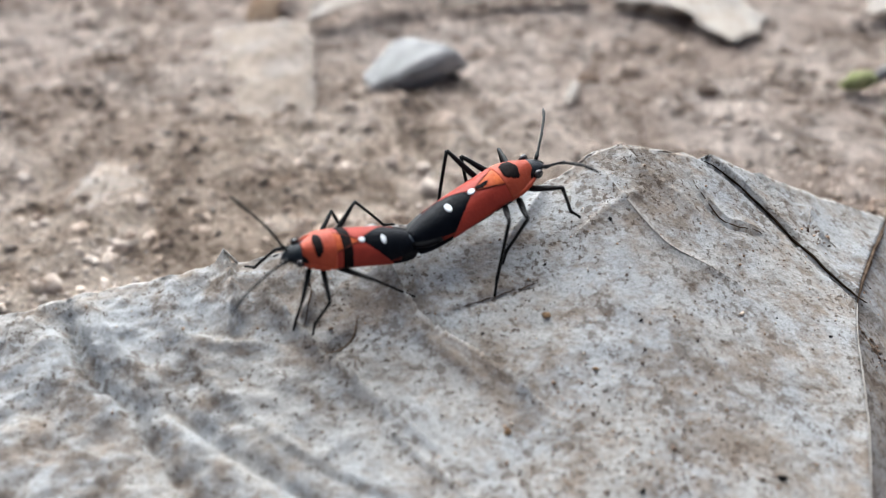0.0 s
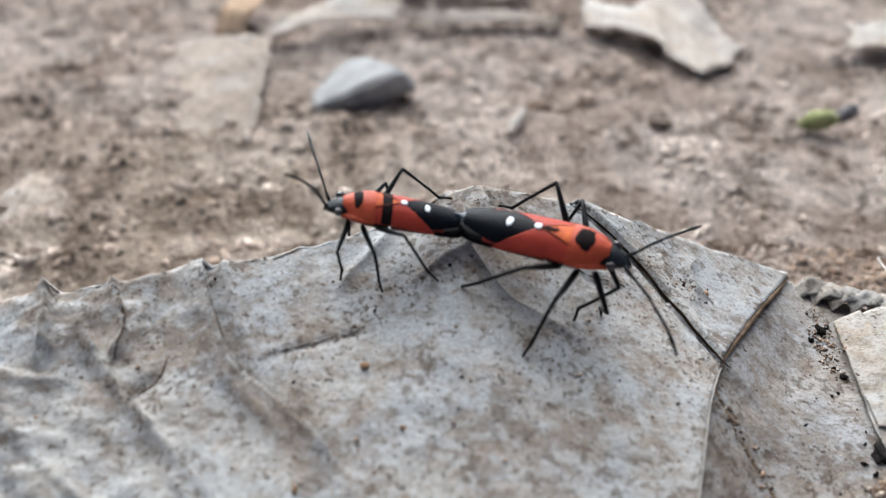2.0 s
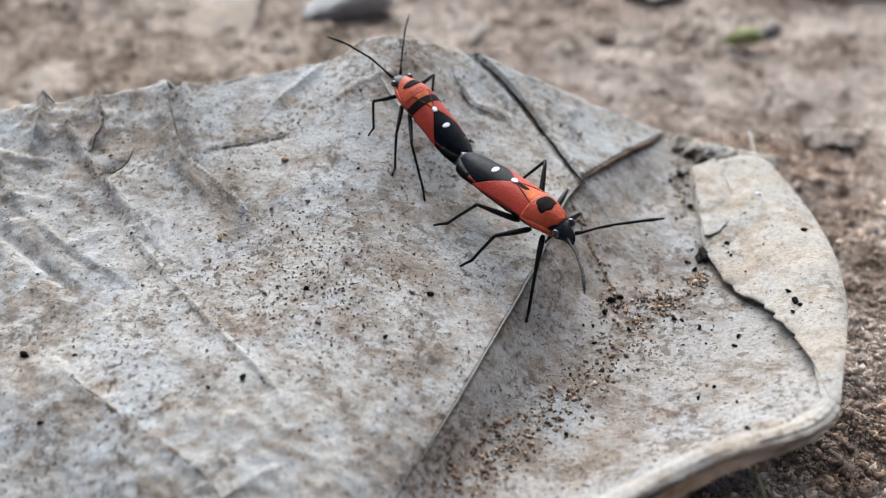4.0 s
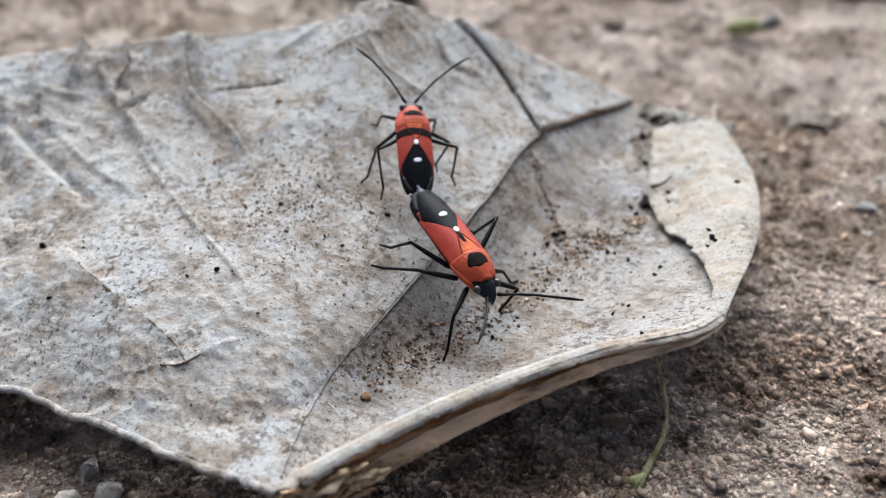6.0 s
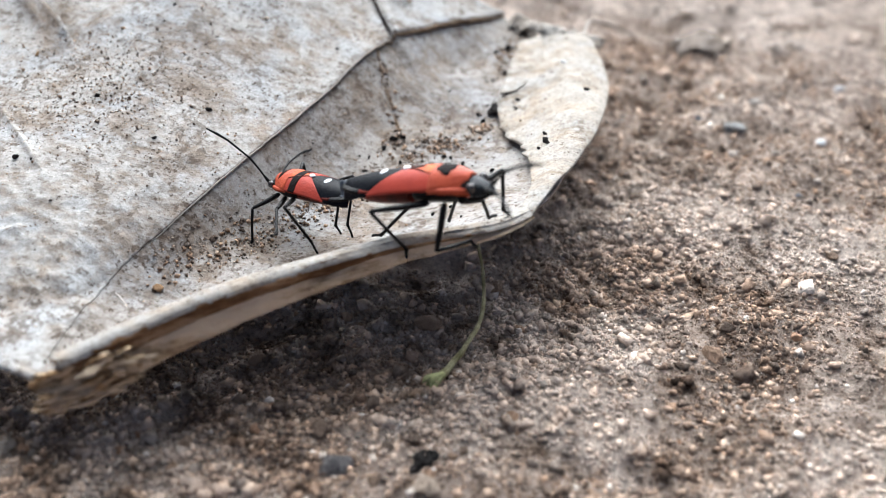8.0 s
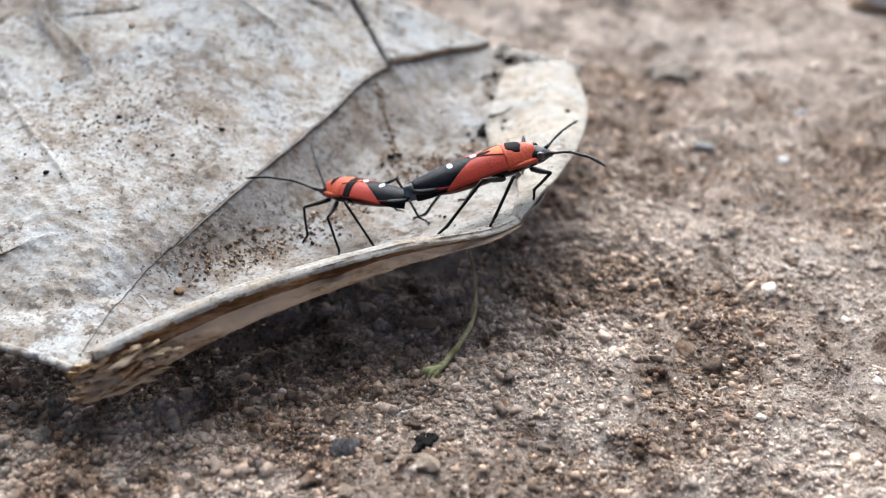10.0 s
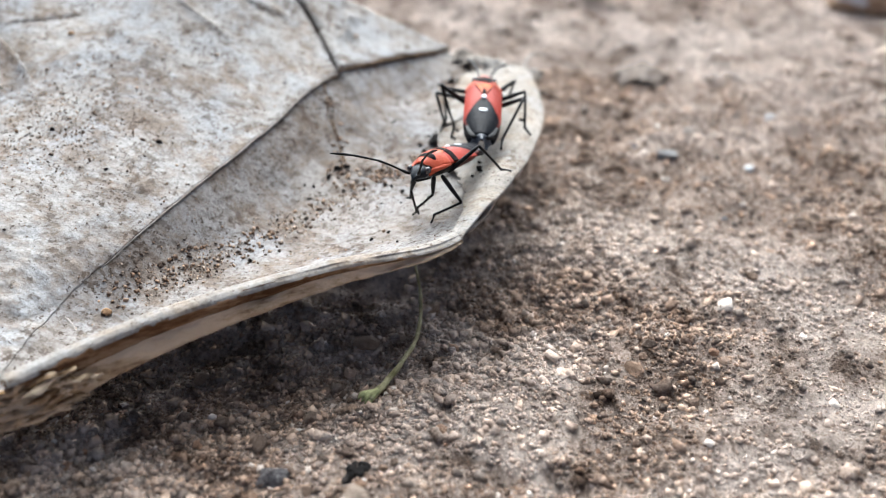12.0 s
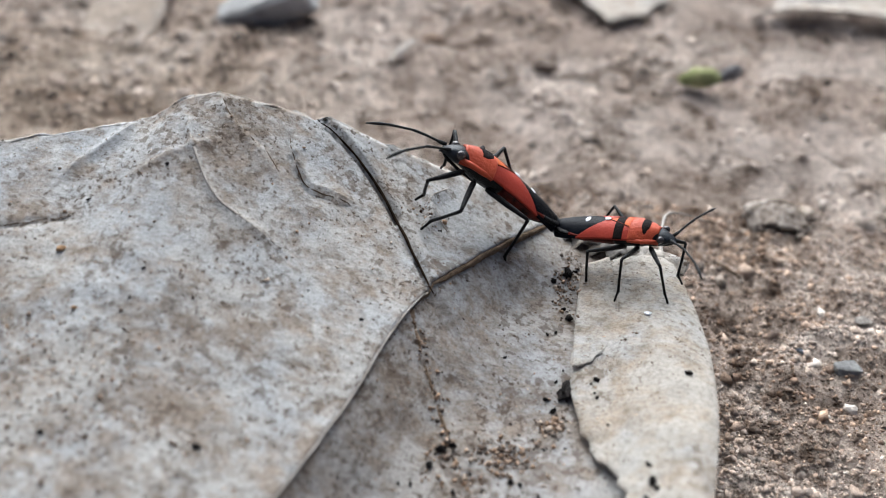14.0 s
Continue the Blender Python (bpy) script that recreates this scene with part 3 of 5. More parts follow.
def crumple(grid, depth, scale, seed, sharp=0.35):
    """Uneven relief of dried leaf tissue, added to a grid of places."""
    out = grid.copy()
    for i in range(grid.shape[0]):
        for j in range(grid.shape[1]):
            v = Vector(grid[i, j] * scale) + Vector((seed, seed * 2, 0))
            ridge = 1 - 2 * abs(noise.noise(v * 2.2))
            out[i, j, 2] += depth * (noise.noise(v) + sharp * ridge + 0.35 * noise.noise(v * 3.7) + 0.16 * noise.noise(v * 9))
    return out


def build_leaf():
    leaf = empty("dry_leaf", "large crumpled grey-white dry leaf lying on soil", "leaf")
    blade = sheet(BLADE, 260, 230)
    # the left part is the most crumpled
    blade[..., 2] += fold_height(blade[..., 0], blade[..., 1])
    blade[..., 2] -= 0.05 * groove(blade[..., 0], blade[..., 1], CRACK, 0.018)
    blade[..., 2] += step_height(blade[..., 0], blade[..., 1])
    soft = crumple(blade, 0.022, 1.4, 3.0)
    left = np.clip((0.2 - blade[..., :1]) / 1.6, 0, 1)
    hard = crumple(blade, 0.035, 1.7, 8.0, 0.9)
    hard = crumple(hard, 0.011, 6.5, 2.0, 1.2)
    for i in range(blade.shape[0]):
        for j in range(blade.shape[1]):
            x, y = blade[i, j, 0], blade[i, j, 1]
            if x < 0.3:  # flat facets between sharp creases, drawn out along the pleats
                d = noise.voronoi(Vector((1.9 * x + 0.9 * y + 0.25 * noise.noise(Vector((x, y, 2))), 1.0 * y - 0.35 * x, 0.0)))[0]
                hard[i, j, 2] += 0.09 * min(d[1] - d[0], 0.42) - 0.015
    blade = soft * (1 - left) + hard * left
    for i in range(blade.shape[0]):  # fine puckers in the front of the blade
        for j in range(blade.shape[1]):
            x, y = blade[i, j, 0], blade[i, j, 1]
            near = min(1.0, max(0.0, (3.1 - y) / 1.0)) * min(1.0, max(0.0, (y - 1.45) / 0.35))
            if near > 0:
                v = Vector((x * 5.5, y * 7.5, 3.0))
                blade[i, j, 2] += near * (0.014 * (1 - 2 * abs(noise.noise(v))) + 0.007 * noise.noise(v * 2.6))
    for i in range(261):  # frayed outer edges
        blade[i, -1, :2] += 0.02 * np.array(noise.noise_vector(Vector((i * 0.22, 0, 0))))[:2]
        blade[i, 0, :2] += 0.03 * np.array(noise.noise_vector(Vector((i * 0.14, 5, 0))))[:2]
    for j in range(blade.shape[1]):  # near the front the blade rolls softly over into the folded half
        soft = min(1.0, max(0.0, (2.95 - blade[-1, j, 1]) / 0.7))
        for k in range(34):
            blade[-1 - k, j, 2] -= 0.055 * soft * (1 - k / 34) ** 2
    verts, faces = thick(blade, 0.03)
    for j in range(190):  # the tissue is thin along the fold, up to the side veins
        verts[261 * 231 + 260 * 231 + j, 2] = verts[260 * 231 + j, 2] - 0.03 * max(0.10, (j / 190) ** 4)
    part("blade", verts, faces, leaf_paint, leaf)
    tip = []  # the far end, running out to a rounded point on the soil
    for k in np.linspace(0, 1, 50):
        row = blade[0].copy()
        row[:, 0] -= 3.0 * k
        row[:, 1] = 3.2 + (row[:, 1] - 3.2) * math.sqrt(max(0.002, 1 - k * k)) + 0.5 * k
        row[:, 2] = row[:, 2] * (1 - 0.75 * k) + 0.30 * k + 0.03 * math.sin(9 * k)
        tip.append(row)
    part("blade_tip", *thick(np.array(tip)[::-1], 0.03), leaf_paint, leaf)
    tray = crumple(sheet(TRAY, 90, 150), 0.028, 1.3, 5.0)
    fold = curve(blade[-1], 151)  # the tray hangs on the fold: flush at the front, a little below it further on
    fold += np.stack([np.full(151, -0.012), np.zeros(151), -np.interp(fold[:, 1], [1.3, 2.3, 3.0, 4.2, 5.2, 6.6], [0.003, 0.004, 0.014, 0.026, 0.040, 0.05])], 1)
    shift = fold - tray[0]
    for k in range(26):
        tray[k] += shift * (1 - k / 26)
    part("folded_half", *thick(tray, 0.03, True), tray_paint, leaf, "leaf half folded up into a tray, dusted with soil")
    flap = crumple(sheet(FLAP, 50, 90), 0.03, 1.7, 12.0)
    for j in range(91):  # the inner edge, ragged where it was torn
        rag = 0.075 * noise.noise(Vector((j * 0.17, 0, 2))) + 0.04 * noise.noise(Vector((j * 0.43, 4, 2)))
        fade = 1.0 if 20 < j < 48 else 0.12 if j > 8 else 0.0
        for row, share in ((-1, 1.0), (-2, 0.7), (-3, 0.4), (-4, 0.15)):
            flap[row, j, 0] += rag * fade * share
    part("curled_flap", *thick(flap, 0.014), flap_paint, leaf, "pale curled-over leaf edge with a ragged rim")
    turned = crumple(sheet(TURNED, 20, 40), 0.03, 2.6, 4.0)
    for i in range(21):
        turned[i, 0, 1] += 0.03 * noise.noise(Vector((i * 0.5, 7, 1)))
    part("turned_tip", *thick(turned, 0.012), flap_paint, leaf, "strip of the flap turned back on itself")

    # the front rim, folded down: a brown stained band and a pale lip under it
    rim = curve(TRAY[-1], 131)[:80]
    ahead = np.gradient(rim[:, :2], axis=0)
    out = np.stack([ahead[:, 1], -ahead[:, 0]], 1) / np.linalg.norm(ahead, axis=1)[:, None]
    hang = np.interp(np.linspace(0, 1, 80), [0, 0.15, 0.4, 0.75, 1], [0.29, 0.31, 0.24, 0.13, 0.03])

    def band(name, levels, material, label, rough=0.02, ragged=True, swing=1.0):
        rows = []
        for down, forth, rise in levels:
            wave = swing * np.array([0.02 * noise.noise(Vector((k * 0.13, down * 9, 1))) + 0.012 * noise.noise(Vector((k * 0.45, down * 9, 6))) for k in range(80)])
            rows.append(np.concatenate([rim[:, :2] + out * (forth + wave)[:, None], (rim[:, 2] - hang * down + rise + wave)[:, None]], 1))
        g = sheet(np.array(rows), 22, 239)
        for i in range(g.shape[0]):
            tear = 0.34 * abs(noise.noise(Vector((i * 0.55, 3, down * 5)))) - 0.06 if ragged else 0.0
            for k in range(g.shape[1]):
                v = Vector(g[i, k] * 7)
                rub = rough * (noise.noise(v) + 0.6 * noise.noise(v * 2.7) + 0.4 * noise.noise(v * 6.1))
                g[i, k] += np.array([0.3, -0.9, 0.25]) * rub
                if k < 26:
                    g[i, k, :2] -= np.array([0.75, 0.55]) * tear * (1 - k / 26) ** 1.5
        side = np.zeros_like(g)
        side[..., :2] = 0.025 * np.array([-0.5, 0.85])
        n = g.shape[0] * g.shape[1]
        f = grid_faces(g.shape[0], g.shape[1])
        part(name, np.vstack([g.reshape(-1, 3), (g + side).reshape(-1, 3)]), [tuple(x) for x in f] + [tuple(x[::-1] + n) for x in f], material, leaf, label)

    band("rim_edge", [(0, -0.09, -0.025), (0, -0.03, 0.012), (0.02, 0.018, 0.004), (0.10, 0.034, -0.004)], flap_paint, "pale rolled rim of the folded leaf", 0.004, False, 0.3)
    band("brown_rim", [(0.0, 0.010, 0), (0.16, 0.028, 0), (0.38, 0.012, 0), (0.55, -0.005, 0)], brown_band_paint, "brown stained underside of the folded leaf rim", 0.012)
    band("lower_lip", [(0.52, 0.0, 0), (0.70, 0.03, 0), (0.92, 0.045, 0), (1.08, 0.015, 0)], lip_paint, "pale tan lower lip of the folded rim")

    # torn fibres where the stalk broke off
    rng = random.Random(4)
    for k in range(10):
        low = k / 9
        a = Vector((2.15 + rng.uniform(-0.14, 0.08), 1.455 + rng.uniform(-0.02, 0.02), 0.74 - 0.25 * low))
        b = Vector((1.86 + rng.uniform(-0.05, 0.20) - 0.05 * (k % 4 == 3), 1.26 + 0.02 * (k % 3) + rng.uniform(-0.03, 0.03), 0.635 - 0.27 * low + rng.uniform(-0.02, 0.02)))
        mid = (a + b) / 2 + Vector((0.01, -0.03, rng.uniform(-0.02, 0.02)))
        part("torn_fibre", *tube(curve([a, mid, b], 16), [0.006, 0.016, 0.020, 0.022, 0.016, 0.006], 7, 0.7, 1.6), (torn_paint, lip_paint)[k % 2], leaf, "ragged torn fibre at the broken stalk" if k == 0 else "")
    for k in range(56):
        v, f = lump(70 + k, 1.4, 2, (rng.uniform(0.03, 0.085), 0.016, rng.uniform(0.012, 0.028)))
        ob = part("torn_flake", v, f, (lip_paint, torn_paint, torn_paint)[k % 3], leaf)
        s = 0.50 * rng.random() ** 1.5 - 0.05
        ob.matrix_basis = Matrix.LocRotScale(Vector((1.88 + s, 1.25 + 0.52 * s + rng.uniform(-0.012, 0.012), 0.645 + 0.22 * s - 0.28 * rng.random())) * CM, Euler((0, rng.uniform(-0.35, 0.25), 0.48)), Vector((1, 1, 1)))

    # rims and veins, laid on the blade
    def on(grid, line, n, lift=0.0):
        flat = grid.reshape(-1, 3)
        pts = []
        for x, y in curve(line, n):
            d = np.hypot(flat[:, 0] - x, flat[:, 1] - y)
            near = d.argsort()[:4]
            pts.append((x, y, flat[near, 2].mean() + lift))
        pts = np.array(pts)
        pts[2:-2, 2] = np.convolve(pts[:, 2], np.ones(5) / 5, "valid")
        return pts

    part("rolled_edge", *tube(blade[4:-3:2, -1] + [0, 0.0, -0.012], [0.010, 0.013, 0.016, 0.013, 0.010], 7, 0.8, 1.2), leaf_paint, leaf, "thin rolled leaf edge")
    part("rolled_edge", *tube(blade[3:-1:2, 0] + [0, 0.0, -0.022], [0.030, 0.036, 0.036, 0.030], 9, 0.85, 0.25), leaf_paint, leaf)
    lower = [k for k in range(60, 186, 2) if blade[-1, k, 1] > 2.5]
    part("fold_edge", *tube(blade[-1, lower] + np.array([0.004, -0.004, -0.010]), [0.003, 0.007, 0.009, 0.009, 0.007], 7, 0.9, 0.5), pale_vein_paint, leaf, "thin tan edge of the folded blade")
    # Brown midrib; its dark tube also paints the shade under the fold.
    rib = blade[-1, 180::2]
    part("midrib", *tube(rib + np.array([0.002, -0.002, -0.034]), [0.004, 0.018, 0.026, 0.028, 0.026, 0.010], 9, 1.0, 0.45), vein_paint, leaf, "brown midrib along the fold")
    part("dark_vein", *tube(on(blade, CRACK, 48, 0.012), [0.003, 0.008, 0.010, 0.012, 0.009, 0.004], 8, 0.9, 0.5), dark_vein_paint, leaf, "dark cracked side vein")
    part("side_vein", *tube(on(tray, [(2.79, 5.14), (2.84, 5.0), (2.98, 4.74), (3.18, 4.38), (3.32, 4.1)], 40, -0.006), [0.018, 0.015, 0.012, 0.005], 6, 0.7, 1.0), vein_paint, leaf)
    part("side_vein", *tube(on(tray, [(1.74, 2.12), (1.86, 2.08), (2.02, 1.94)], 16, -0.006), [0.008, 0.011, 0.006], 6, 0.6, 0.3), pale_vein_paint, leaf)
    part("side_vein", *tube(on(blade, [(-0.46, 4.12), (0.36, 3.34), (1.06, 2.72)], 50, -0.004), [0.004, 0.008, 0.008, 0.004], 5, 0.6, 0.5), leaf_paint, leaf)
    part("side_vein", *tube(on(blade, [(0.2, 4.42), (0.75, 4.0), (1.5, 3.2), (1.9, 2.75)], 50, -0.006), [0.004, 0.008, 0.008, 0.004], 5, 0.6, 0.5), leaf_paint, leaf)
    part("side_vein", *tube(on(blade, [(1.15, 5.75), (1.2, 5.62), (1.44, 5.30), (1.69, 5.19), (1.95, 5.11)], 40, 0.0), [0.004, 0.009, 0.009, 0.004], 6, 0.6, 0.4), pale_vein_paint, leaf)
    part("side_vein", *tube(on(blade, [(2.86, 6.22), (2.80, 6.10), (2.78, 5.98), (2.93, 5.84)], 26, 0.002), [0.005, 0.009, 0.009, 0.004], 6, 0.6, 0.4), pale_vein_paint, leaf)
    part("fold_ridge", *tube(on(blade, FOLDS[5][0], 44, -0.004), [0.003, 0.009, 0.007, 0.009, 0.004], 6, 0.6, 1.2), vein_paint, leaf)
    part("fold_ridge", *tube(on(blade, FOLDS[6][0], 30, -0.003), [0.014, 0.010, 0.006, 0.003], 6, 0.6, 1.2), vein_paint, leaf)
    part("fold_ridge", *tube(on(blade, [(-0.58, 4.79), (-0.63, 4.64), (-0.86, 4.54)], 18, 0.004), [0.003, 0.009, 0.003], 5, 0.8, 0.3), vein_paint, leaf)
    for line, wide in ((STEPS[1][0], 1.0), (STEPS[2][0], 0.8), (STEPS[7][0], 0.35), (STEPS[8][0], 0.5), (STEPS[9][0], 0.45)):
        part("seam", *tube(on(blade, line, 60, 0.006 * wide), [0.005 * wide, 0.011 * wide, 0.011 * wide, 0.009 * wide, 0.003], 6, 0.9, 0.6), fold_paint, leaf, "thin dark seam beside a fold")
    part("leaf_thread", *tube(curve([(4.48, 6.2, 0.90), (4.50, 6.7, 0.92), (4.62, 7.2, 0.75), (5.0, 7.5, 0.5)], 20), [0.02, 0.014, 0.012, 0.006], 5), pale_vein_paint, leaf, "fine white dry fibre")
    for k in range(6):  # crinkled shreds of tissue along the far edge
        x, y = 3.70 + 0.13 * k, 6.50 - 0.045 * k
        g = sheet([[(x, y - 0.10, 0.84), (x + 0.12, y - 0.08, 0.93), (x + 0.30, y - 0.12, 0.87)], [(x - 0.02, y, 0.90), (x + 0.14, y + 0.03, 1.0 - 0.012 * k), (x + 0.34, y - 0.03, 0.91)], [(x, y + 0.07, 0.84), (x + 0.15, y + 0.12, 0.90), (x + 0.33, y + 0.06, 0.84)]], 12, 18)
        part("shred", *thick(crumple(g, 0.03, 5.0, 3.0 + k, 0.8), 0.01), flap_paint, leaf, "crinkled shred of pale tissue" if k == 0 else "")
    return leaf, blade, tray, flap


leaf, blade_grid, tray_grid, flap_grid = build_leaf()
bpy.context.view_layer.update()


def heights_from(*grids):
    """A tree to drop things on: the leaf's surfaces in centimetres."""
    verts, faces = [], []
    for g in grids:
        faces += [tuple(int(k) + len(verts) for k in f) for f in grid_faces(g.shape[0], g.shape[1])]
        verts += [Vector(p) for p in g.reshape(-1, 3)]
    return BVHTree.FromPolygons(verts, faces)


leaf_tree = heights_from(blade_grid, tray_grid, flap_grid)


def support(x, y, above=9.0):
    """The height of the leaf or the soil under a place."""
    hit = leaf_tree.ray_cast(Vector((x, y, above)), Vector((0, 0, -1)))[0]
    low = ground_level(x, y)
    return max(hit.z, low) if hit is not None else low


# ---- grit and crumbs ----
def build_grit():
    rng = np.random.default_rng(11)
    n = 240000
    xy = np.stack([rng.uniform(-1.5, 8.5, n), rng.uniform(0.2, 8.2, n)], 1)
    hidden = np.array([all(leaf_tree.ray_cast(Vector((x + dx, y + dy, 5)), Vector((0, 0, -1)))[0] is not None for dx, dy in ((0, 0), (0.5, -0.7), (0, -0.6))) for x, y in xy])
    xy = xy[~hidden]
    # grit lies in drifts: thick by the leaf, thin on the dusty crust
    drift = np.array([noise.noise(Vector((x * 0.9, y * 0.9, 4))) + 0.6 * noise.noise(Vector((x * 2.6, y * 2.6, 1))) - 0.09 * (x - 3.6) for x, y in xy])
    xy = xy[rng.random(len(xy)) < np.clip(0.70 + 0.8 * drift, 0.34, 1.0)]
    n = len(xy)
    size = np.clip(rng.lognormal(-4.65, 0.62, n), 0.006, 0.075)
    # coarser grit washed together under the rim and beside the flap
    foot = curve([(1.5, 1.1), (2.3, 1.5), (3.4, 2.2), (4.3, 2.8), (4.8, 3.7), (5.0, 4.8)], 400)[rng.integers(0, 400, 12000)]
    foot = foot + np.stack([rng.normal(0.15, 0.38, 12000), rng.normal(-0.15, 0.38, 12000)], 1)
    xy = np.vstack([xy, foot])
    size = np.concatenate([size, np.clip(rng.lognormal(-4.35, 0.58, 12000), 0.008, 0.060)])
    at = np.array([(x, y, ground_level(x, y) - 0.1 * s) for (x, y), s in zip(xy, size)])
    joined_lumps("soil_grit", at, size, grain_paint, 2, "fine brown and grey soil grit", "grit")
    n = 66000
    xy = np.stack([rng.uniform(-8, 12, n), rng.uniform(5.0, 19, n)], 1)
    heaps = np.array([noise.noise(Vector((x * 0.7, y * 0.7, 9))) + 0.6 * noise.noise(Vector((x * 1.9, y * 1.9, 3))) - 0.05 * (x - 1) for x, y in xy])
    xy = xy[rng.random(n) < np.clip(0.62 + 1.1 * heaps, 0.12, 1.0)]
    n = len(xy)
    size = np.clip(rng.lognormal(-3.75, 0.62, n), 0.012, 0.15) * np.maximum(np.interp(xy[:, 1], [5.5, 9.5], [0.48, 1.0]), np.interp(xy[:, 0], [1.5, 3.5], [1.0, 0.48]))
    at = np.array([(x, y, ground_level(x, y) - 0.25 * s) for (x, y), s in zip(xy, size)])
    joined_lumps("soil_clods", at, size, clod_paint, 3, "crumbly brown soil clods and grit", "soil")
    # crumbs caught in the folded half and strewn over the blade
    line = curve([(1.95, 2.35), (2.3, 2.75), (2.6, 3.1), (3.0, 3.6), (3.4, 4.2), (3.9, 4.3)], 200)
    pick = line[(rng.beta(1.4, 2.0, 1100) * 199).astype(int)] + rng.normal(0, 0.10, (1100, 2))
    heap = np.stack([rng.normal(3.52, 0.10, 300), rng.normal(4.36, 0.06, 300)], 1)
    along = curve([(2.84, 5.0), (2.98, 4.74), (3.18, 4.38), (3.32, 4.1)], 60)[rng.integers(0, 60, 160)] + rng.normal(0, 0.025, (160, 2))
    pick = np.vstack([pick, heap, along, rng.normal(0, 0.06, (170, 2)) + (3.80, 4.62), rng.normal(0, (0.05, 0.20), (240, 2)) + (3.80, 5.95), rng.normal(0, 0.05, (70, 2)) + (3.14, 4.30), rng.normal(0, 0.08, (45, 2)) + (2.76, 5.91)])
    more = np.stack([rng.uniform(1.9, 4.3, 700), rng.uniform(2.0, 5.6, 700)], 1)
    mid = np.stack([rng.normal(1.05, 0.42, 2400), rng.normal(3.75, 0.42, 2400)], 1)
    wide = np.stack([rng.uniform(-2.6, 3.2, 1600), rng.uniform(1.6, 6.0, 1600)], 1)
    centres, sizes = [], []
    for (x, y), big in zip(np.vstack([pick, more, mid, wide]), np.concatenate([rng.lognormal(-4.95, 0.6, len(pick)), rng.lognormal(-5.4, 0.45, 4700)])):
        hit = leaf_tree.ray_cast(Vector((x, y, 5)), Vector((0, 0, -1)))[0]
        if hit is not None:
            s = min(max(big, 0.0025), 0.020)
            centres.append((x, y, hit.z + 0.3 * s))
            sizes.append(s)
    joined_lumps("leaf_crumbs", np.array(centres), np.array(sizes), crumb_paint, 5, "tiny dark and tan soil crumbs caught on the leaf", "crumbs")


build_grit()


def build_pebbles():
    shapes = [mesh_of("pebble", *(lump(k + 1, 0.5, 2, (1.0, 0.8, 0.6)) if k % 2 else rock(k + 3, (1.0, 0.8, 0.6), 14)), pebble_paint, False) for k in range(6)]
    rng = random.Random(7)
    known = [(3.59, 1.93, 0.075), (3.74, 2.79, 0.09), (4.70, 2.93, 0.06), (4.15, 3.34, 0.075), (4.38, 2.90, 0.055), (5.11, 3.38, 0.05), (5.80, 3.15, 0.07), (5.70, 2.88, 0.075),
             (6.28, 3.19, 0.05), (3.90, 1.68, 0.06), (3.32, 1.65, 0.09), (0.90, 1.33, 0.07), (1.56, 1.20, 0.06), (5.07, 5.86, 0.05), (5.18, 5.92, 0.032), (6.62, 4.19, 0.055), (3.34, 10.67, 0.18), (1.93, 11.1, 0.16), (5.3, 6.6, 0.04)]
    for _ in range(80):
        known.append((rng.uniform(1.5, 4.6), rng.uniform(0.9, 3.3), 0.036 * math.exp(rng.gauss(0, 0.35))))
    for _ in range(40):
        known.append((rng.uniform(-1.0, 1.6), rng.uniform(0.5, 1.6), 0.05 * math.exp(rng.gauss(0, 0.35))))
    while len(known) < 260:
        x, y = rng.uniform(-1.0, 8.5), rng.uniform(0.2, 9.5)
        known.append((x, y, min(0.06, 0.022 * math.exp(rng.gauss(0, 0.4)))))
    for k, (x, y, s) in enumerate(known):
        if k >= 19 and leaf_tree.ray_cast(Vector((x, y, 5)), Vector((0, 0, -1)))[0] is not None and rng.random() < 0.7:
            continue
        ob = new("pebble", shapes[k % 6])
        ob.matrix_basis = Matrix.LocRotScale(Vector((x, y, ground_level(x, y) + 0.18 * s)) * CM, Euler((rng.uniform(-0.3, 0.3), rng.uniform(-0.3, 0.3), rng.uniform(0, 6.3))), Vector((s, s * rng.uniform(0.8, 1.15), s)))
        tagged(ob, "small rounded pebble half bedded in dry soil", "pebble", "pebbles in the soil")
    speck = new("white_chip", mesh_of("white_chip", *lump(38, 0.4, 2, (0.028, 0.021, 0.010)), shell_paint))
    speck.location = Vector((4.37, 5.53, support(4.37, 5.53, 5.0) + 0.008)) * CM
    tagged(speck, "tiny flat white chip lying on the curled leaf edge", "chip")
    crumb = [mesh_of("crumb", *lump(k + 21, 0.6, 2, (1, 0.85, 0.7)), (tan_paint, char_paint)[k % 2]) for k in range(4)]
    spots = [(0.62, 4.77, 0.045), (2.04, 2.25, 0.055), (0.875, 4.38, 0.03), (2.25, 1.95, 0.04), (0.3, 4.0, 0.035)]
    dark = [(1.02, 3.6, 0.032), (0.78, 2.83, 0.04), (-0.75, 2.98, 0.05), (4.0, 3.93, 0.03), (3.88, 2.86, 0.035), (3.13, 4.32, 0.05), (3.08, 4.20, 0.045), (3.20, 4.36, 0.035), (1.12, 5.39, 0.028),
            (4.36, 4.21, 0.032), (4.40, 4.02, 0.03), (4.34, 3.96, 0.026), (4.61, 4.965, 0.042), (4.382, 4.073, 0.048), (4.05, 4.95, 0.036), (1.6, 3.3, 0.025), (3.25, 4.05, 0.032), (3.0, 3.9, 0.026), (3.75, 4.05, 0.036)]
    for _ in range(9):  # dark litter between the fold's end and the flap
        dark.append((rng.gauss(3.79, 0.085), rng.uniform(5.6, 6.4), 0.024 * math.exp(rng.gauss(0, 0.45))))
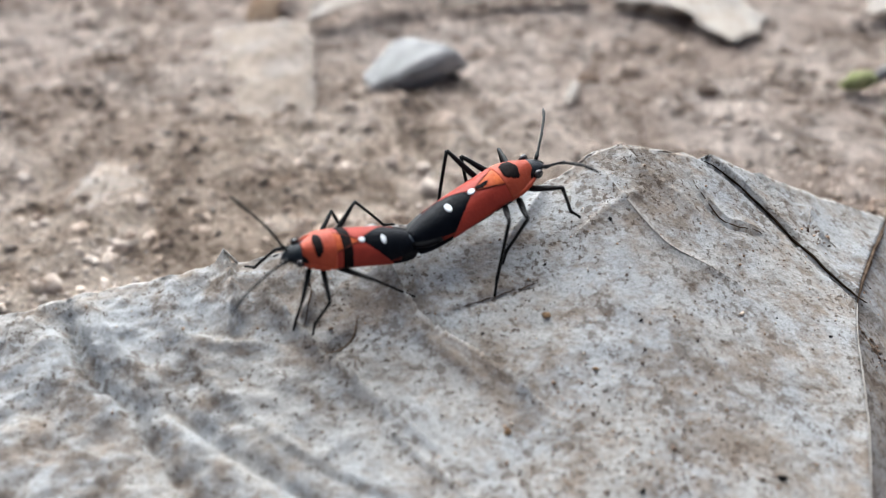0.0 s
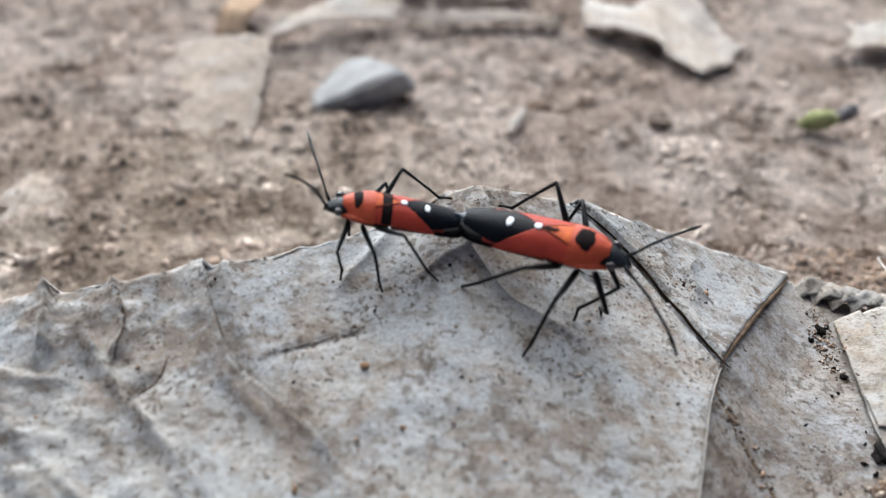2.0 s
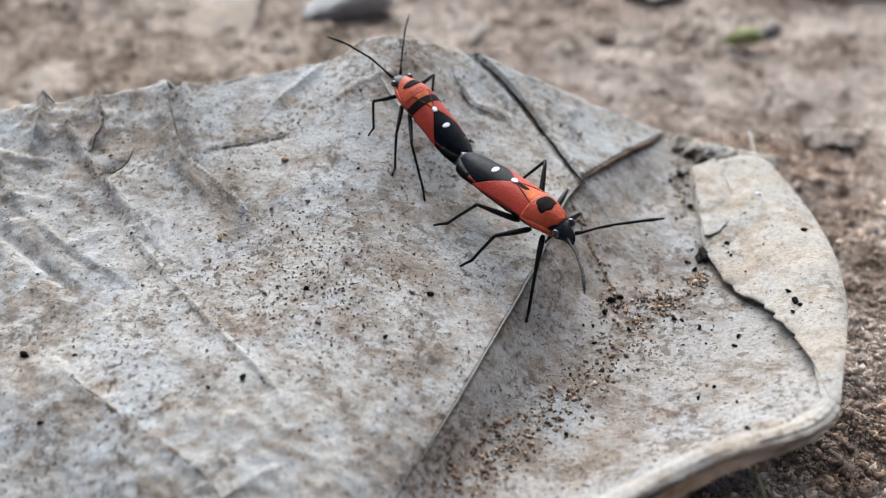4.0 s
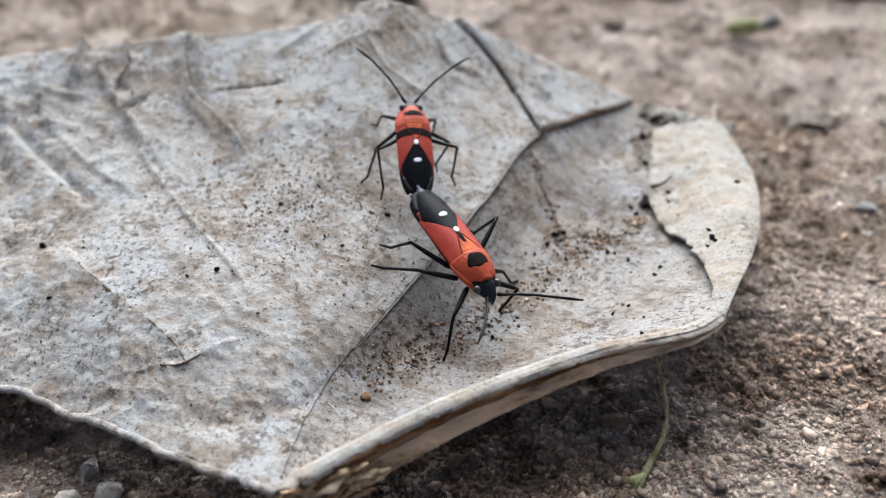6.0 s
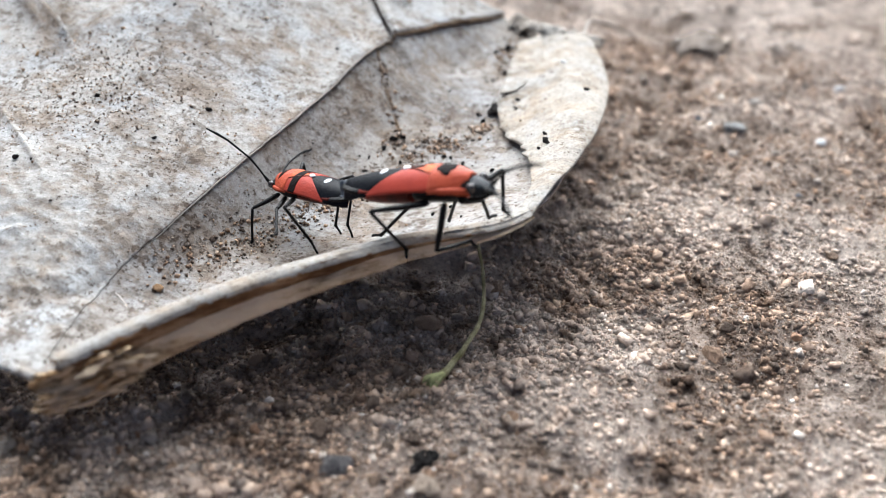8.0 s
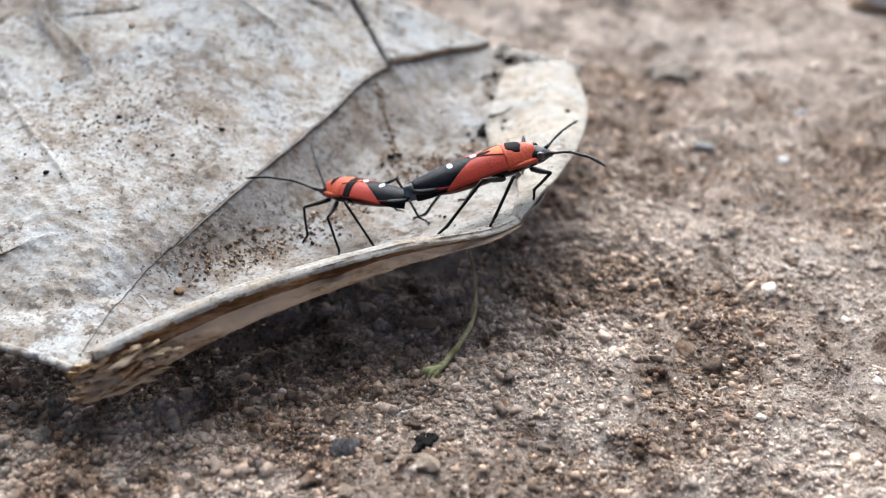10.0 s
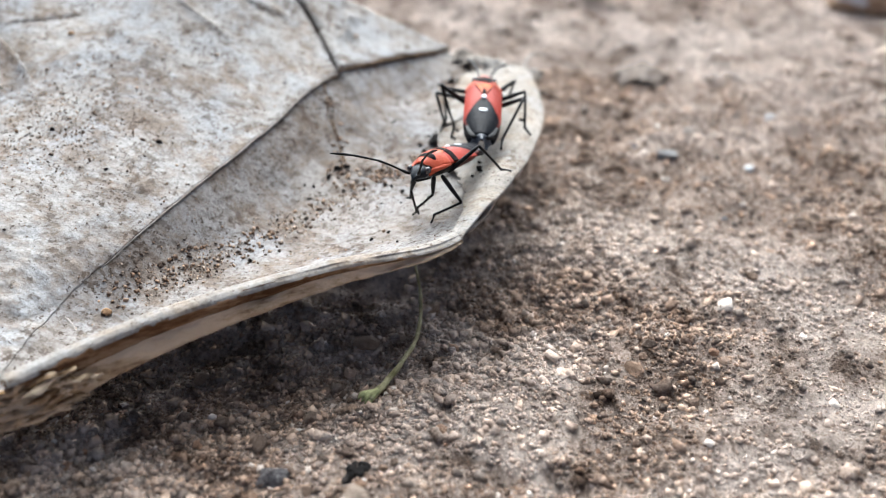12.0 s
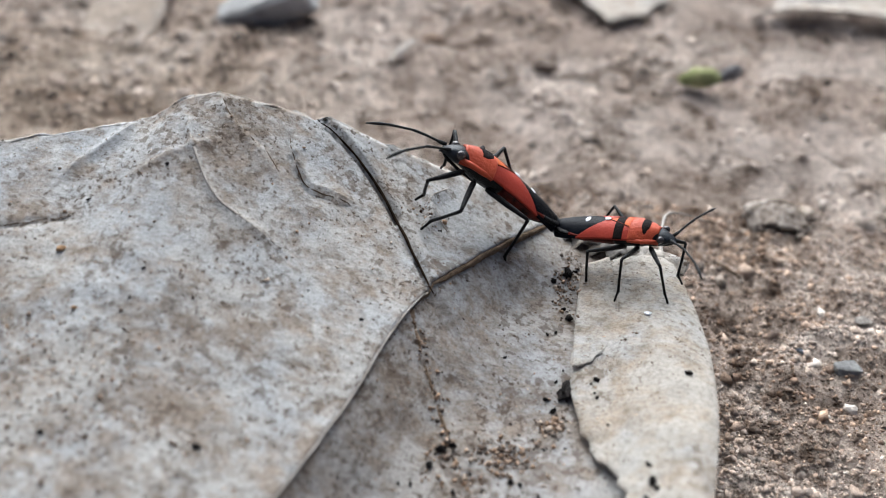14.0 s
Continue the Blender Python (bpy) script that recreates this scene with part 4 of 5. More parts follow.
    while len(dark) < 66:
        dark.append((rng.uniform(2.5, 4.1), rng.uniform(2.9, 5.6), 0.020 * math.exp(rng.gauss(0, 0.35))))
    while len(dark) < 80:
        dark.append((rng.uniform(-0.5, 2.2), rng.uniform(2.4, 5.3), 0.020 * math.exp(rng.gauss(0, 0.3))))
    for k, (x, y, s) in enumerate(spots + dark):
        ob = new("crumb", crumb[0 if k < 5 else 1 + 2 * (k % 2)])
        ob.matrix_basis = Matrix.LocRotScale(Vector((x, y, support(x, y, 5.0) + 0.2 * s)) * CM, Euler((0.2 * k, 0.1, 1.3 * k)), Vector((0.6 * s, 0.6 * s, 0.5 * s)))
        tagged(ob, "tan soil crumb lying on the dry leaf" if k < 5 else "tiny black soil crumb lying on the dry leaf", "crumb", "crumbs on the leaf")
    # a black clod under the curled flap
    ob = new("black_clod", mesh_of("black_clod", *lump(31, 0.9, 3, (0.05, 0.075, 0.045)), char_paint))
    ob.location = Vector((3.855, 4.90, support(3.855, 4.90, 0.80) + 0.02)) * CM
    tagged(ob, "crumbly black clod lodged on the leaf", "clod")


build_pebbles()


# ---- litter on the soil ----
def build_litter():
    def stone(name, label, x, y, size, flat, material, seed, sunk=0.3, turn=0.0, corners=13):
        ob = new(name, mesh_of(name, *rock(seed, flat, corners), material, False))
        ob.matrix_basis = Matrix.LocRotScale(Vector((x, y, ground_level(x, y) + sunk * size * flat[2])) * CM, Euler((0.1, -0.15, turn)), Vector((size, size, size)))
        return tagged(ob, label, "stone")

    stone("grey_stone", "pale grey angular stone bedded in the soil", -0.28, 11.45, 0.80, (1.0, 0.72, 0.62), stone_paint, 47, 0.5, 0.25, 11)
    stone("dark_stone", "dark slate-grey stone flush with the soil", 3.48, 1.42, 0.15, (1.0, 0.85, 0.6), slate_paint, 53, -0.30, 0.4, 12)
    # The dark of a hole in the soil, put in as black lumps.
    clod = empty("dark_pit", "dark hole in the soil, filled in with black lumps, and a white chip", "clod")
    for k, (x, y, r) in enumerate(((4.00, 1.50, 0.048), (3.97, 1.45, 0.036), (4.03, 1.56, 0.034), (3.97, 1.56, 0.028))):
        v, f = lump(90 + k, 0.9, 3, (1, 1.1, 0.6))
        part("lump", np.array(v) * r + (x, y, ground_level(x, y) + 0.25 * r), f, char_paint, clod)
    v, f = rock(95, (1, 0.7, 0.5))
    part("chip", np.array(v) * 0.022 + (4.07, 1.45, ground_level(4.07, 1.45) + 0.02), f, pale_stone_paint, clod, "white stone chip", False)
    stone("grey_stone", "small blue-grey angular stone on the soil", 5.97, 6.08, 0.12, (1.1, 0.9, 0.7), stone_paint, 58, 0.25, 0.3, 12)
    for x, y, r in ((6.47, 5.08, 0.045), (5.64, 6.22, 0.05)):
        stone("blue_stone", "small blue-grey stone bedded in the soil", x, y, r, (1.0, 0.8, 0.6), blue_stone_paint, 71, 0.3, x)
    for x, y, r, k in ((6.19, 6.65, 0.085, 81), (7.07, 7.24, 0.085, 82), (6.75, 6.02, 0.07, 83)):
        stone("white_stone", "small white quartz chip lying on the soil", x, y, r, (1.0, 0.7, 0.5), shell_paint if k > 81 else pale_stone_paint, k, 0.5, k, 16)
    for x, y, r, k in ((0.10, 1.32, 0.17, 61), (0.40, 1.50, 0.14, 62), (0.60, 1.02, 0.11, 63), (0.12, 1.72, 0.12, 64), (1.12, 1.15, 0.09, 65)):
        stone("pale_stone", "pale pinkish-grey angular stone in shade beside the leaf", x, y, r, (1.0, 0.8, 0.7), pale_stone_paint, k, 0.4, k)
    rng = random.Random(23)
    for k, (x, y, r) in enumerate(((1.32, 1.00, 0.065), (1.38, 1.14, 0.045), (1.51, 1.39, 0.04), (1.53, 1.30, 0.055), (1.50, 1.10, 0.04), (1.17, 1.32, 0.06), (1.68, 1.28, 0.035), (1.82, 1.13, 0.03), (1.46, 0.76, 0.06), (1.24, 1.18, 0.04), (1.62, 1.18, 0.03), (1.42, 1.23, 0.035))):
        stone("pale_stone", "small pale stone in the grit beside the leaf", x, y, r, (1.0, 0.8, 0.7), shade_stone_paint, 120 + k, 0.35, rng.uniform(0, 6), 16)
    for k in range(46):
        x, y, r = rng.uniform(-0.3, 1.5), rng.uniform(0.5, 1.5), 0.050 * math.exp(rng.gauss(0, 0.4))
        stone("pale_stone", "small pale stone in the grit beside the leaf", x, y, r, (1.0, 0.8, 0.7), shade_stone_paint, 140 + k, 0.3, rng.uniform(0, 6), 14)
    shell = stone("white_lump", "white chalky lump with a yellowed underside", 8.75, 11.4, 0.75, (1.0, 0.7, 0.55), shell_paint, 57, 0.8)
    part("yellow_base", *lump(58, 0.3, 2, (0.85, 0.62, 0.35)), rust_paint, shell, "yellow-brown stained base").location = (0.002, -0.18 * CM, -0.30 * CM)

    bit = empty("green_bud", "small yellow-green bud with a dark tip", "bud")
    z = ground_level(5.1, 10.4)
    part("bud", *tube(curve([(4.85, 10.35, z + 0.12), (5.1, 10.4, z + 0.16), (5.3, 10.45, z + 0.14)], 12), [0.06, 0.13, 0.12, 0.05], 8, 0.9, 0.3), moss_paint, bit)
    part("tip", *tube(curve([(5.28, 10.45, z + 0.14), (5.42, 10.5, z + 0.2), (5.52, 10.52, z + 0.18)], 10), [0.05, 0.10, 0.05], 7, 1.0, 0.5), slate_paint, bit, "dark dry tip")

    stem = empty("plant_stem", "thin dry green stem with a frayed green end", "stem")
    pts = [(3.93, 3.6), (4.05, 3.3), (4.11, 2.9), (4.08, 2.6), (4.0, 2.37), (3.93, 2.14)]
    rise = [0.30, 0.16, 0.10, 0.09, 0.07, 0.05]
    part("stalk", *tube(curve([(x, y, ground_level(x, y) + r) for (x, y), r in zip(pts, rise)], 40), [0.011, 0.013, 0.017, 0.022, 0.028], 7, 1.0, 0.4), stem_paint, stem)
    for k in range(4):
        a = Vector((3.97, 2.24, ground_level(3.97, 2.24) + 0.07))
        part("frayed_end", *tube(curve([a, a + Vector((-0.03 - 0.02 * k, -0.08, 0.02 * (k % 2))), a + Vector((-0.03 - 0.03 * k, -0.15 + 0.02 * k, -0.02))], 9), [0.02, 0.025, 0.006], 6, 0.7, 0.5), moss_paint, stem, "frayed green stem end" if k == 0 else "")

    def scrap(label, columns, material, bend, seed, name="leaf_scrap"):
        g = sheet([[(x, y, ground_level(x, y) + z) for x, y, z in c] for c in columns], 34, 34)
        g = crumple(g, bend, 1.4, seed)
        for i in range(35):
            g[i, 0, :2] += 0.15 * np.array(noise.noise_vector(Vector((i * 0.3, seed, 0))))[:2]
            g[i, -1, :2] += 0.15 * np.array(noise.noise_vector(Vector((i * 0.3, seed, 4))))[:2]
            g[0, i, :2] += 0.12 * np.array(noise.noise_vector(Vector((i * 0.3, seed, 8))))[:2]
            g[-1, i, :2] += 0.12 * np.array(noise.noise_vector(Vector((i * 0.3, seed, 12))))[:2]
        ob = empty(name, label, "leaf")
        part("blade", *thick(g, 0.03), material, ob)
        part("vein", *tube(g[17, ::2] + [0, 0, 0.004], [0.012, 0.02, 0.010], 6, 0.5, 0.4), material, ob)
        return ob

    scrap("pale flat scrap of old leaf pressed into soil", [[(-4.6, 9.6, -0.40), (-4.9, 11.5, -0.30), (-4.6, 13.2, -0.25)], [(-2.9, 9.8, -0.20), (-3.0, 11.7, -0.04), (-2.7, 13.4, 0.03)], [(-1.45, 10.2, -0.05), (-1.55, 11.7, 0.14), (-1.72, 13.0, 0.20)]], litter_paint, 0.05, 2)
    scrap("narrow pale yellowish leaf strip lying on the soil", [[(-1.75, 12.95, 0.25), (-0.9, 13.3, 0.3), (-0.05, 13.6, 0.22)], [(-1.6, 13.5, 0.32), (-0.8, 13.9, 0.38), (0.05, 14.2, 0.3)]], scrap_paint, 0.04, 3)
    scrap("rusty brown curled leaf piece beside a pale strip", [[(-2.75, 13.8, 0.0), (-2.7, 14.1, 0.2), (-2.6, 14.5, 0.25)], [(-2.3, 13.7, 0.0), (-2.2, 14.0, 0.25), (-2.0, 14.5, 0.3)]], rust_paint, 0.05, 4)
    scrap("broad pale leaf piece propped on its edge", [[(2.62, 13.3, 0.2), (2.7, 13.9, 0.28), (2.75, 14.5, 0.3)], [(3.4, 12.85, 0.25), (3.35, 13.4, 0.33), (3.3, 13.8, 0.33)], [(4.1, 12.0, 0.1), (4.0, 13.1, 0.28), (4.05, 14.6, 0.4)], [(4.8, 12.9, 0.05), (4.6, 13.3, 0.12), (4.4, 13.9, 0.2)]], scrap_paint, 0.06, 5)
    scrap("long pale leaf strip on the far soil", [[(0.15, 13.4, 0.12), (1.2, 13.5, 0.16), (2.3, 13.5, 0.1)], [(0.2, 13.75, 0.2), (1.2, 13.85, 0.22), (2.3, 13.8, 0.16)]], litter_paint, 0.04, 6)
    scrap("pale leaf strip lying far back on soil", [[(-0.3, 14.9, 0.2), (0.8, 14.75, 0.28), (1.8, 14.6, 0.25)], [(-0.3, 15.7, 0.3), (0.9, 15.6, 0.4), (2.0, 15.4, 0.3)]], scrap_paint, 0.06, 7)
    scrap("pale leaf piece casting a dark gap beneath", [[(6.0, 12.5, 0.22), (6.8, 12.6, 0.25), (8.0, 12.5, 0.15)], [(6.3, 13.2, 0.28), (7.1, 13.3, 0.3), (8.1, 13.2, 0.2)]], scrap_paint, 0.06, 8)
    scrap("buried pale leaf fragment flush with the soil", [[(-4.6, 8.2, -0.2), (-4.4, 9.0, -0.14), (-4.5, 9.7, -0.2)], [(-3.6, 8.3, -0.06), (-3.6, 9.0, 0.03), (-3.7, 9.8, -0.05)], [(-2.9, 8.6, -0.16), (-2.8, 9.1, -0.12), (-3.0, 9.6, -0.2)]], litter_paint, 0.06, 9)

    scrap("thin crust flake of soil lifted over a dark gap", [[(5.42, 8.02, 0.02), (5.66, 7.93, 0.10), (5.92, 7.92, 0.03)], [(5.48, 8.22, 0.10), (5.70, 8.20, 0.17), (5.94, 8.10, 0.10)], [(5.52, 8.45, 0.04), (5.72, 8.48, 0.08), (5.98, 8.35, 0.03)]], litter_paint, 0.04, 10)
    twig = empty("dark_twig", "thin dark twig lying on the soil", "twig")
    part("stalk", *tube(curve([(x, y, ground_level(x, y) + 0.05) for x, y in ((5.04, 7.24), (5.14, 7.16), (5.26, 7.06))], 10), [0.006, 0.013, 0.008], 6, 1.0, 0.4), vein_paint, twig)
    twig = empty("pale_splinter", "short pale splinter of dry stalk on soil", "splinter")
    z = ground_level(1.64, 10.5)
    part("stalk", *tube(curve([(1.56, 10.25, z + 0.05), (1.64, 10.5, z + 0.1), (1.73, 10.75, z + 0.12)], 10), [0.05, 0.07, 0.045], 6, 0.6, 0.3), scrap_paint, twig)


build_litter()


# ---- the two bugs ----
LARGE_LENGTH, SMALL_LENGTH = 1.105, 0.913
LARGE = [
    (0, -0.249, 5.105, 1.99, -61.2, 13.9, 16.7), (0.5, 0.546, 5.308, 2.132, -55.7, 14.2, 3.6), (1, 0.644, 5.435, 2.169, -65.3, 9.9, 11.3), (1.5, 0.857, 5.605, 2.207, -90.7, 7.3, 28.1),
    (2, 1.188, 5.568, 2.152, -109.1, -5.5, 19), (2.5, 1.5, 5.476, 1.963, -122.7, -7, 18.6), (3, 1.884, 5.052, 1.756, -132, -13.4, 13.3), (3.5, 1.946, 4.907, 1.734, -127.8, -12.9, 7.1),
    (6, 2.128, 3.684, 1.391, -137.1, -21.2, -2.2), (6.5, 2.413, 3.307, 0.895, -127.4, 16.2, -11.1), (7, 2.883, 2.866, 0.911, -98, 25.4, -29), (7.5, 3.085, 2.979, 0.973, -91.1, 18.7, -10.1),
    (8, 3.205, 2.815, 1.138, -107, 15.3, -4.1), (10.5, 3.705, 3.037, 1.12, -53.4, 9.8, -0.3), (11, 3.909, 3.041, 1.28, -41.2, 2.7, -0.3), (11.5, 4.162, 3.474, 1.223, -21.9, 3.2, 7.5),
    (12, 4.382, 4.135, 1.164, 7.1, 4.4, 3.9), (12.5, 4.415, 4.859, 1.239, 16.7, 1.4, -12.2), (13, 4.41, 5.486, 1.18, 36, 8, -9.6), (13.5, 4.16, 5.994, 1.144, 61.7, 25.2, -3),
    (14, 3.678, 6.222, 1.181, 107.2, 41, 7.6),
]
SMALL = [
    (0, -0.166, 5.144, 1.973, 113.5, 11.6, -31.1), (0.5, 0.606, 5.333, 2.112, 124.7, 1.3, -17.5), (1, 0.728, 5.472, 2.133, 123.4, -2.4, -12.5), (1.5, 0.908, 5.618, 2.164, 117.4, 0.8, -18.4),
    (2, 1.234, 5.567, 2.109, 96.8, 14, -12.5), (2.5, 1.55, 5.442, 1.94, 78.5, 23.7, -11.5), (3, 1.929, 5.005, 1.728, 49.9, 28.8, -6.8), (3.5, 1.991, 4.886, 1.713, 50.8, 28.1, -6.8),
    (6, 2.132, 3.673, 1.363, 16.9, 29.9, 7.1), (6.5, 2.418, 3.281, 0.904, 22.4, 35.3, 8), (7, 2.91, 2.866, 0.849, 52.2, 17, 3), (7.5, 3.153, 2.971, 0.877, 70.8, -2.8, -7.8),
    (8, 3.281, 2.83, 1.051, 61.3, -12.6, -0.1), (10.5, 3.739, 3.047, 1.063, 71, -10.5, 4), (11, 3.962, 3.08, 1.241, 92, -14, 15), (11.5, 4.189, 3.503, 1.202, 115.3, -0.1, 24),
    (12, 4.343, 4.137, 1.109, 158.2, 9.9, 9), (12.5, 4.416, 4.877, 1.228, 186.6, 18.4, 10), (13, 4.388, 5.484, 1.149, 195.3, 20.7, 9.8), (13.5, 4.102, 5.994, 1.125, 220.1, 17.2, -11.4),
    (14, 3.664, 6.239, 1.157, 252.1, 11, -0.8),
]
# Where each foot stands (left and right; front, middle and hind), and how far each feeler is raised and spread.
LARGE_FEET = {
    "RF": [(0, 0.93, 5.44, 1.9), (0.5, 1.65, 5.58, 1.85), (1, 1.61, 5.52, 1.83), (1.5, 1.82, 5.55, 1.75), (2, 2.09, 5.35, 1.54), (2.5, 2.03, 4.61, 1.34), (3, 2.25, 3.95, 1.1), (3.5, 2.3, 4.04, 1.11), (6.5, 3.28, 2.99, 0.62), (7, 4.12, 2.94, 0.98), (7.5, 3.94, 3.37, 0.87), (8, 4.19, 2.93, 0.96), (11, 4.63, 3.64, 1.04), (11.5, 4.73, 4.32, 1.01), (12, 4.47, 5.53, 0.98)],
    "RM": [(0, 0.37, 5.15, 1.75), (0.5, 0.91, 5.26, 1.83), (1, 0.97, 5.33, 1.87), (1.5, 1.52, 5.21, 1.74), (2, 1.57, 4.88, 1.58), (2.5, 1.59, 4.95, 1.6), (3, 1.81, 4.39, 1.34), (3.5, 2.13, 4.14, 1.18), (6, 1.87, 3.13, 1.05), (6.5, 3.09, 2.81, 0.61), (7, 3.81, 2.58, 0.87), (7.5, 4.05, 2.65, 0.96), (8, 4.11, 2.67, 0.87), (10.5, 4.5, 3.1, 1.09), (11.5, 4.67, 4.01, 1.07), (12, 4.73, 4.61, 1.02), (12.5, 4.58, 5.35, 0.97), (13, 4.41, 6.1, 0.98)],
    "RH": [(0, 0.3, 4.92, 1.66), (0.5, 0.86, 5.23, 1.79), (1, 0.89, 5.29, 1.83), (1.5, 0.91, 5.31, 1.85), (2, 1.19, 5.25, 1.84), (2.5, 1.59, 5.04, 1.64), (3, 1.92, 4.7, 1.41), (3.5, 1.79, 4.53, 1.39), (6, 1.87, 3.4, 1.06), (6.5, 2.45, 2.75, 0.52), (7, 3.51, 2.45, 0.84), (7.5, 3.46, 2.35, 0.91), (8, 3.68, 2.52, 0.79), (10.5, 3.88, 3.25, 0.73), (11, 4.33, 3.42, 0.85), (11.5, 4.57, 3.57, 1.08), (12, 4.53, 4.22, 1.06), (12.5, 4.67, 5.06, 0.97), (13.5, 3.98, 6.04, 0.91)],
    "LF": [(0.5, 1.5, 5.71, 1.97), (1, 1.71, 5.8, 1.9), (1.5, 1.86, 5.86, 1.87), (2, 1.9, 5.22, 1.59), (2.5, 2.19, 5, 1.39), (3, 2.46, 4.41, 1.16), (3.5, 2.63, 4.58, 0.96), (6, 2.83, 3.34, 0.54), (6.5, 3.69, 3.02, 0.8), (7, 3.83, 3.28, 0.84), (7.5, 3.77, 3.42, 0.75), (10.5, 4.18, 3.82, 0.78), (12, 3.88, 5.07, 0.83), (12.5, 3.72, 6.11, 0.88), (13, 3.31, 6.4, 1.18), (13.5, 3.04, 6.29, 1.31), (14, 2.67, 5.96, 1.44)],
    "LM": [(6, 2.9, 3.74, 0.61), (7, 3.15, 2.75, 0.71), (7.5, 3.56, 3.39, 0.64), (10.5, 4.22, 3.87, 0.79), (11, 4.29, 3.82, 0.8), (12, 3.9, 4.95, 0.83), (12.5, 3.87, 5.37, 0.77), (13, 3.65, 6.11, 0.85), (14, 2.75, 5.73, 1.35)],
    "LH": [(7, 2.87, 2.68, 0.59), (7.5, 3.12, 3.03, 0.58), (8, 3.31, 2.99, 0.65), (10.5, 3.65, 3.49, 0.65), (11, 4.04, 3.71, 0.75), (11.5, 4.09, 3.75, 0.76), (12, 4.04, 4.72, 0.88), (12.5, 4.05, 5.11, 0.92), (13, 3.92, 5.44, 0.9), (13.5, 3.4, 5.93, 0.9), (14, 3.35, 5.93, 0.93)],
}
SMALL_FEET = {
    "LF": [(0, -0.98, 4.68, 1.66), (0.5, -0.25, 4.62, 1.69), (1, 0.08, 4.81, 1.64), (1.5, 0.14, 5.11, 1.77), (2, 0.42, 5.33, 1.84), (2.5, 0.86, 5.26, 1.81), (3, 1.09, 5.3, 1.87), (3.5, 1.22, 5.05, 1.74), (6, 1.51, 4.59, 1.51), (6.5, 1.83, 3.96, 1.21), (7, 1.82, 3.45, 1.08), (7.5, 2.21, 2.83, 0.62), (8, 2.42, 2.83, 0.52), (10.5, 2.7, 3.31, 0.54), (11, 3.15, 3.02, 0.58), (11.5, 3.57, 3.29, 0.71), (12, 3.98, 3.61, 0.76), (12.5, 4.64, 4.24, 1.06), (13, 4.78, 5.01, 0.95), (13.5, 4.75, 5.33, 0.93), (14, 4.62, 5.94, 0.95)],
    "LM": [(0, -0.86, 4.66, 1.63), (0.5, 0.37, 4.95, 1.67), (1, 0.47, 4.88, 1.65), (1.5, 0.49, 5.11, 1.73), (2, 0.69, 5.28, 1.78), (2.5, 0.88, 5.16, 1.77), (3, 1.26, 4.92, 1.68), (3.5, 1.33, 4.93, 1.67), (6, 1.57, 3.97, 1.27), (6.5, 1.57, 3.71, 1.21), (7, 2.09, 3.03, 0.77), (8, 2.86, 2.05, 0.93), (10.5, 2.97, 2.9, 0.56), (11, 3.47, 3.29, 0.62), (11.5, 3.89, 2.86, 0.89), (12, 4.11, 3.44, 0.79), (12.5, 4.69, 4.06, 1.06), (13, 4.65, 4.76, 1.01), (13.5, 4.67, 5.64, 0.93)],
    "LH": [(0, -0.21, 4.91, 1.7), (0.5, 0.71, 5.23, 1.77), (1, 0.88, 5.31, 1.84), (1.5, 0.89, 5.32, 1.85), (2, 1.05, 5.28, 1.86), (2.5, 1.22, 5.18, 1.81), (3, 1.46, 4.99, 1.67), (3.5, 1.63, 4.68, 1.5), (6, 1.77, 3.85, 1.2), (6.5, 2.01, 3.52, 1.05), (7, 2.49, 2.99, 0.53), (7.5, 2.95, 2.86, 0.56), (8, 2.97, 2.8, 0.58), (10.5, 3.23, 3.06, 0.59), (11, 3.82, 3.45, 0.73), (11.5, 4.07, 3.73, 0.93), (12, 4.66, 3.87, 1.06), (12.5, 4.67, 4.95, 1.02)],
    "RF": [(0, -1.31, 5.09, 1.89), (0.5, -0.23, 5.31, 1.89), (1, -0.16, 5.19, 1.83), (6, 2.04, 4.71, 1.37), (6.5, 2.48, 4.16, 1.09), (10.5, 3.02, 3.17, 0.54), (11, 2.97, 3.13, 0.56), (11.5, 3.31, 3.43, 0.69), (12, 3.92, 3.67, 0.71), (12.5, 4.33, 4.17, 1), (13, 4.36, 4.56, 1.03), (13.5, 4.42, 5.12, 1.01), (14, 4.51, 5.69, 0.96)],
    "RH": [(2.5, 1.21, 5.92, 2.14), (3, 2.04, 5.59, 1.65), (6, 2.3, 4.25, 1.15), (6.5, 2.48, 3.8, 0.77), (7, 2.88, 2.83, 0.56), (7.5, 3.1, 3.04, 0.57), (8, 3.15, 3.04, 0.58), (10.5, 3.54, 3.42, 0.63), (11.5, 3.86, 3.64, 0.7), (12.5, 4.1, 4.61, 0.9), (13, 4.03, 5.41, 1), (13.5, 3.94, 5.83, 0.91), (14, 3.9, 5.93, 0.81)],
    "RM": [(3.5, 1.94, 5.45, 1.66), (6, 2.13, 4.33, 1.23), (7.5, 2.68, 3.2, 0.54), (8, 3.05, 3.09, 0.56), (10.5, 3.43, 3.3, 0.62), (11.5, 3.6, 3.46, 0.64), (12.5, 4.33, 4.36, 1.01), (13, 4.17, 4.71, 0.94), (13.5, 4.29, 5.49, 1), (14, 4.14, 5.66, 0.95)],
}
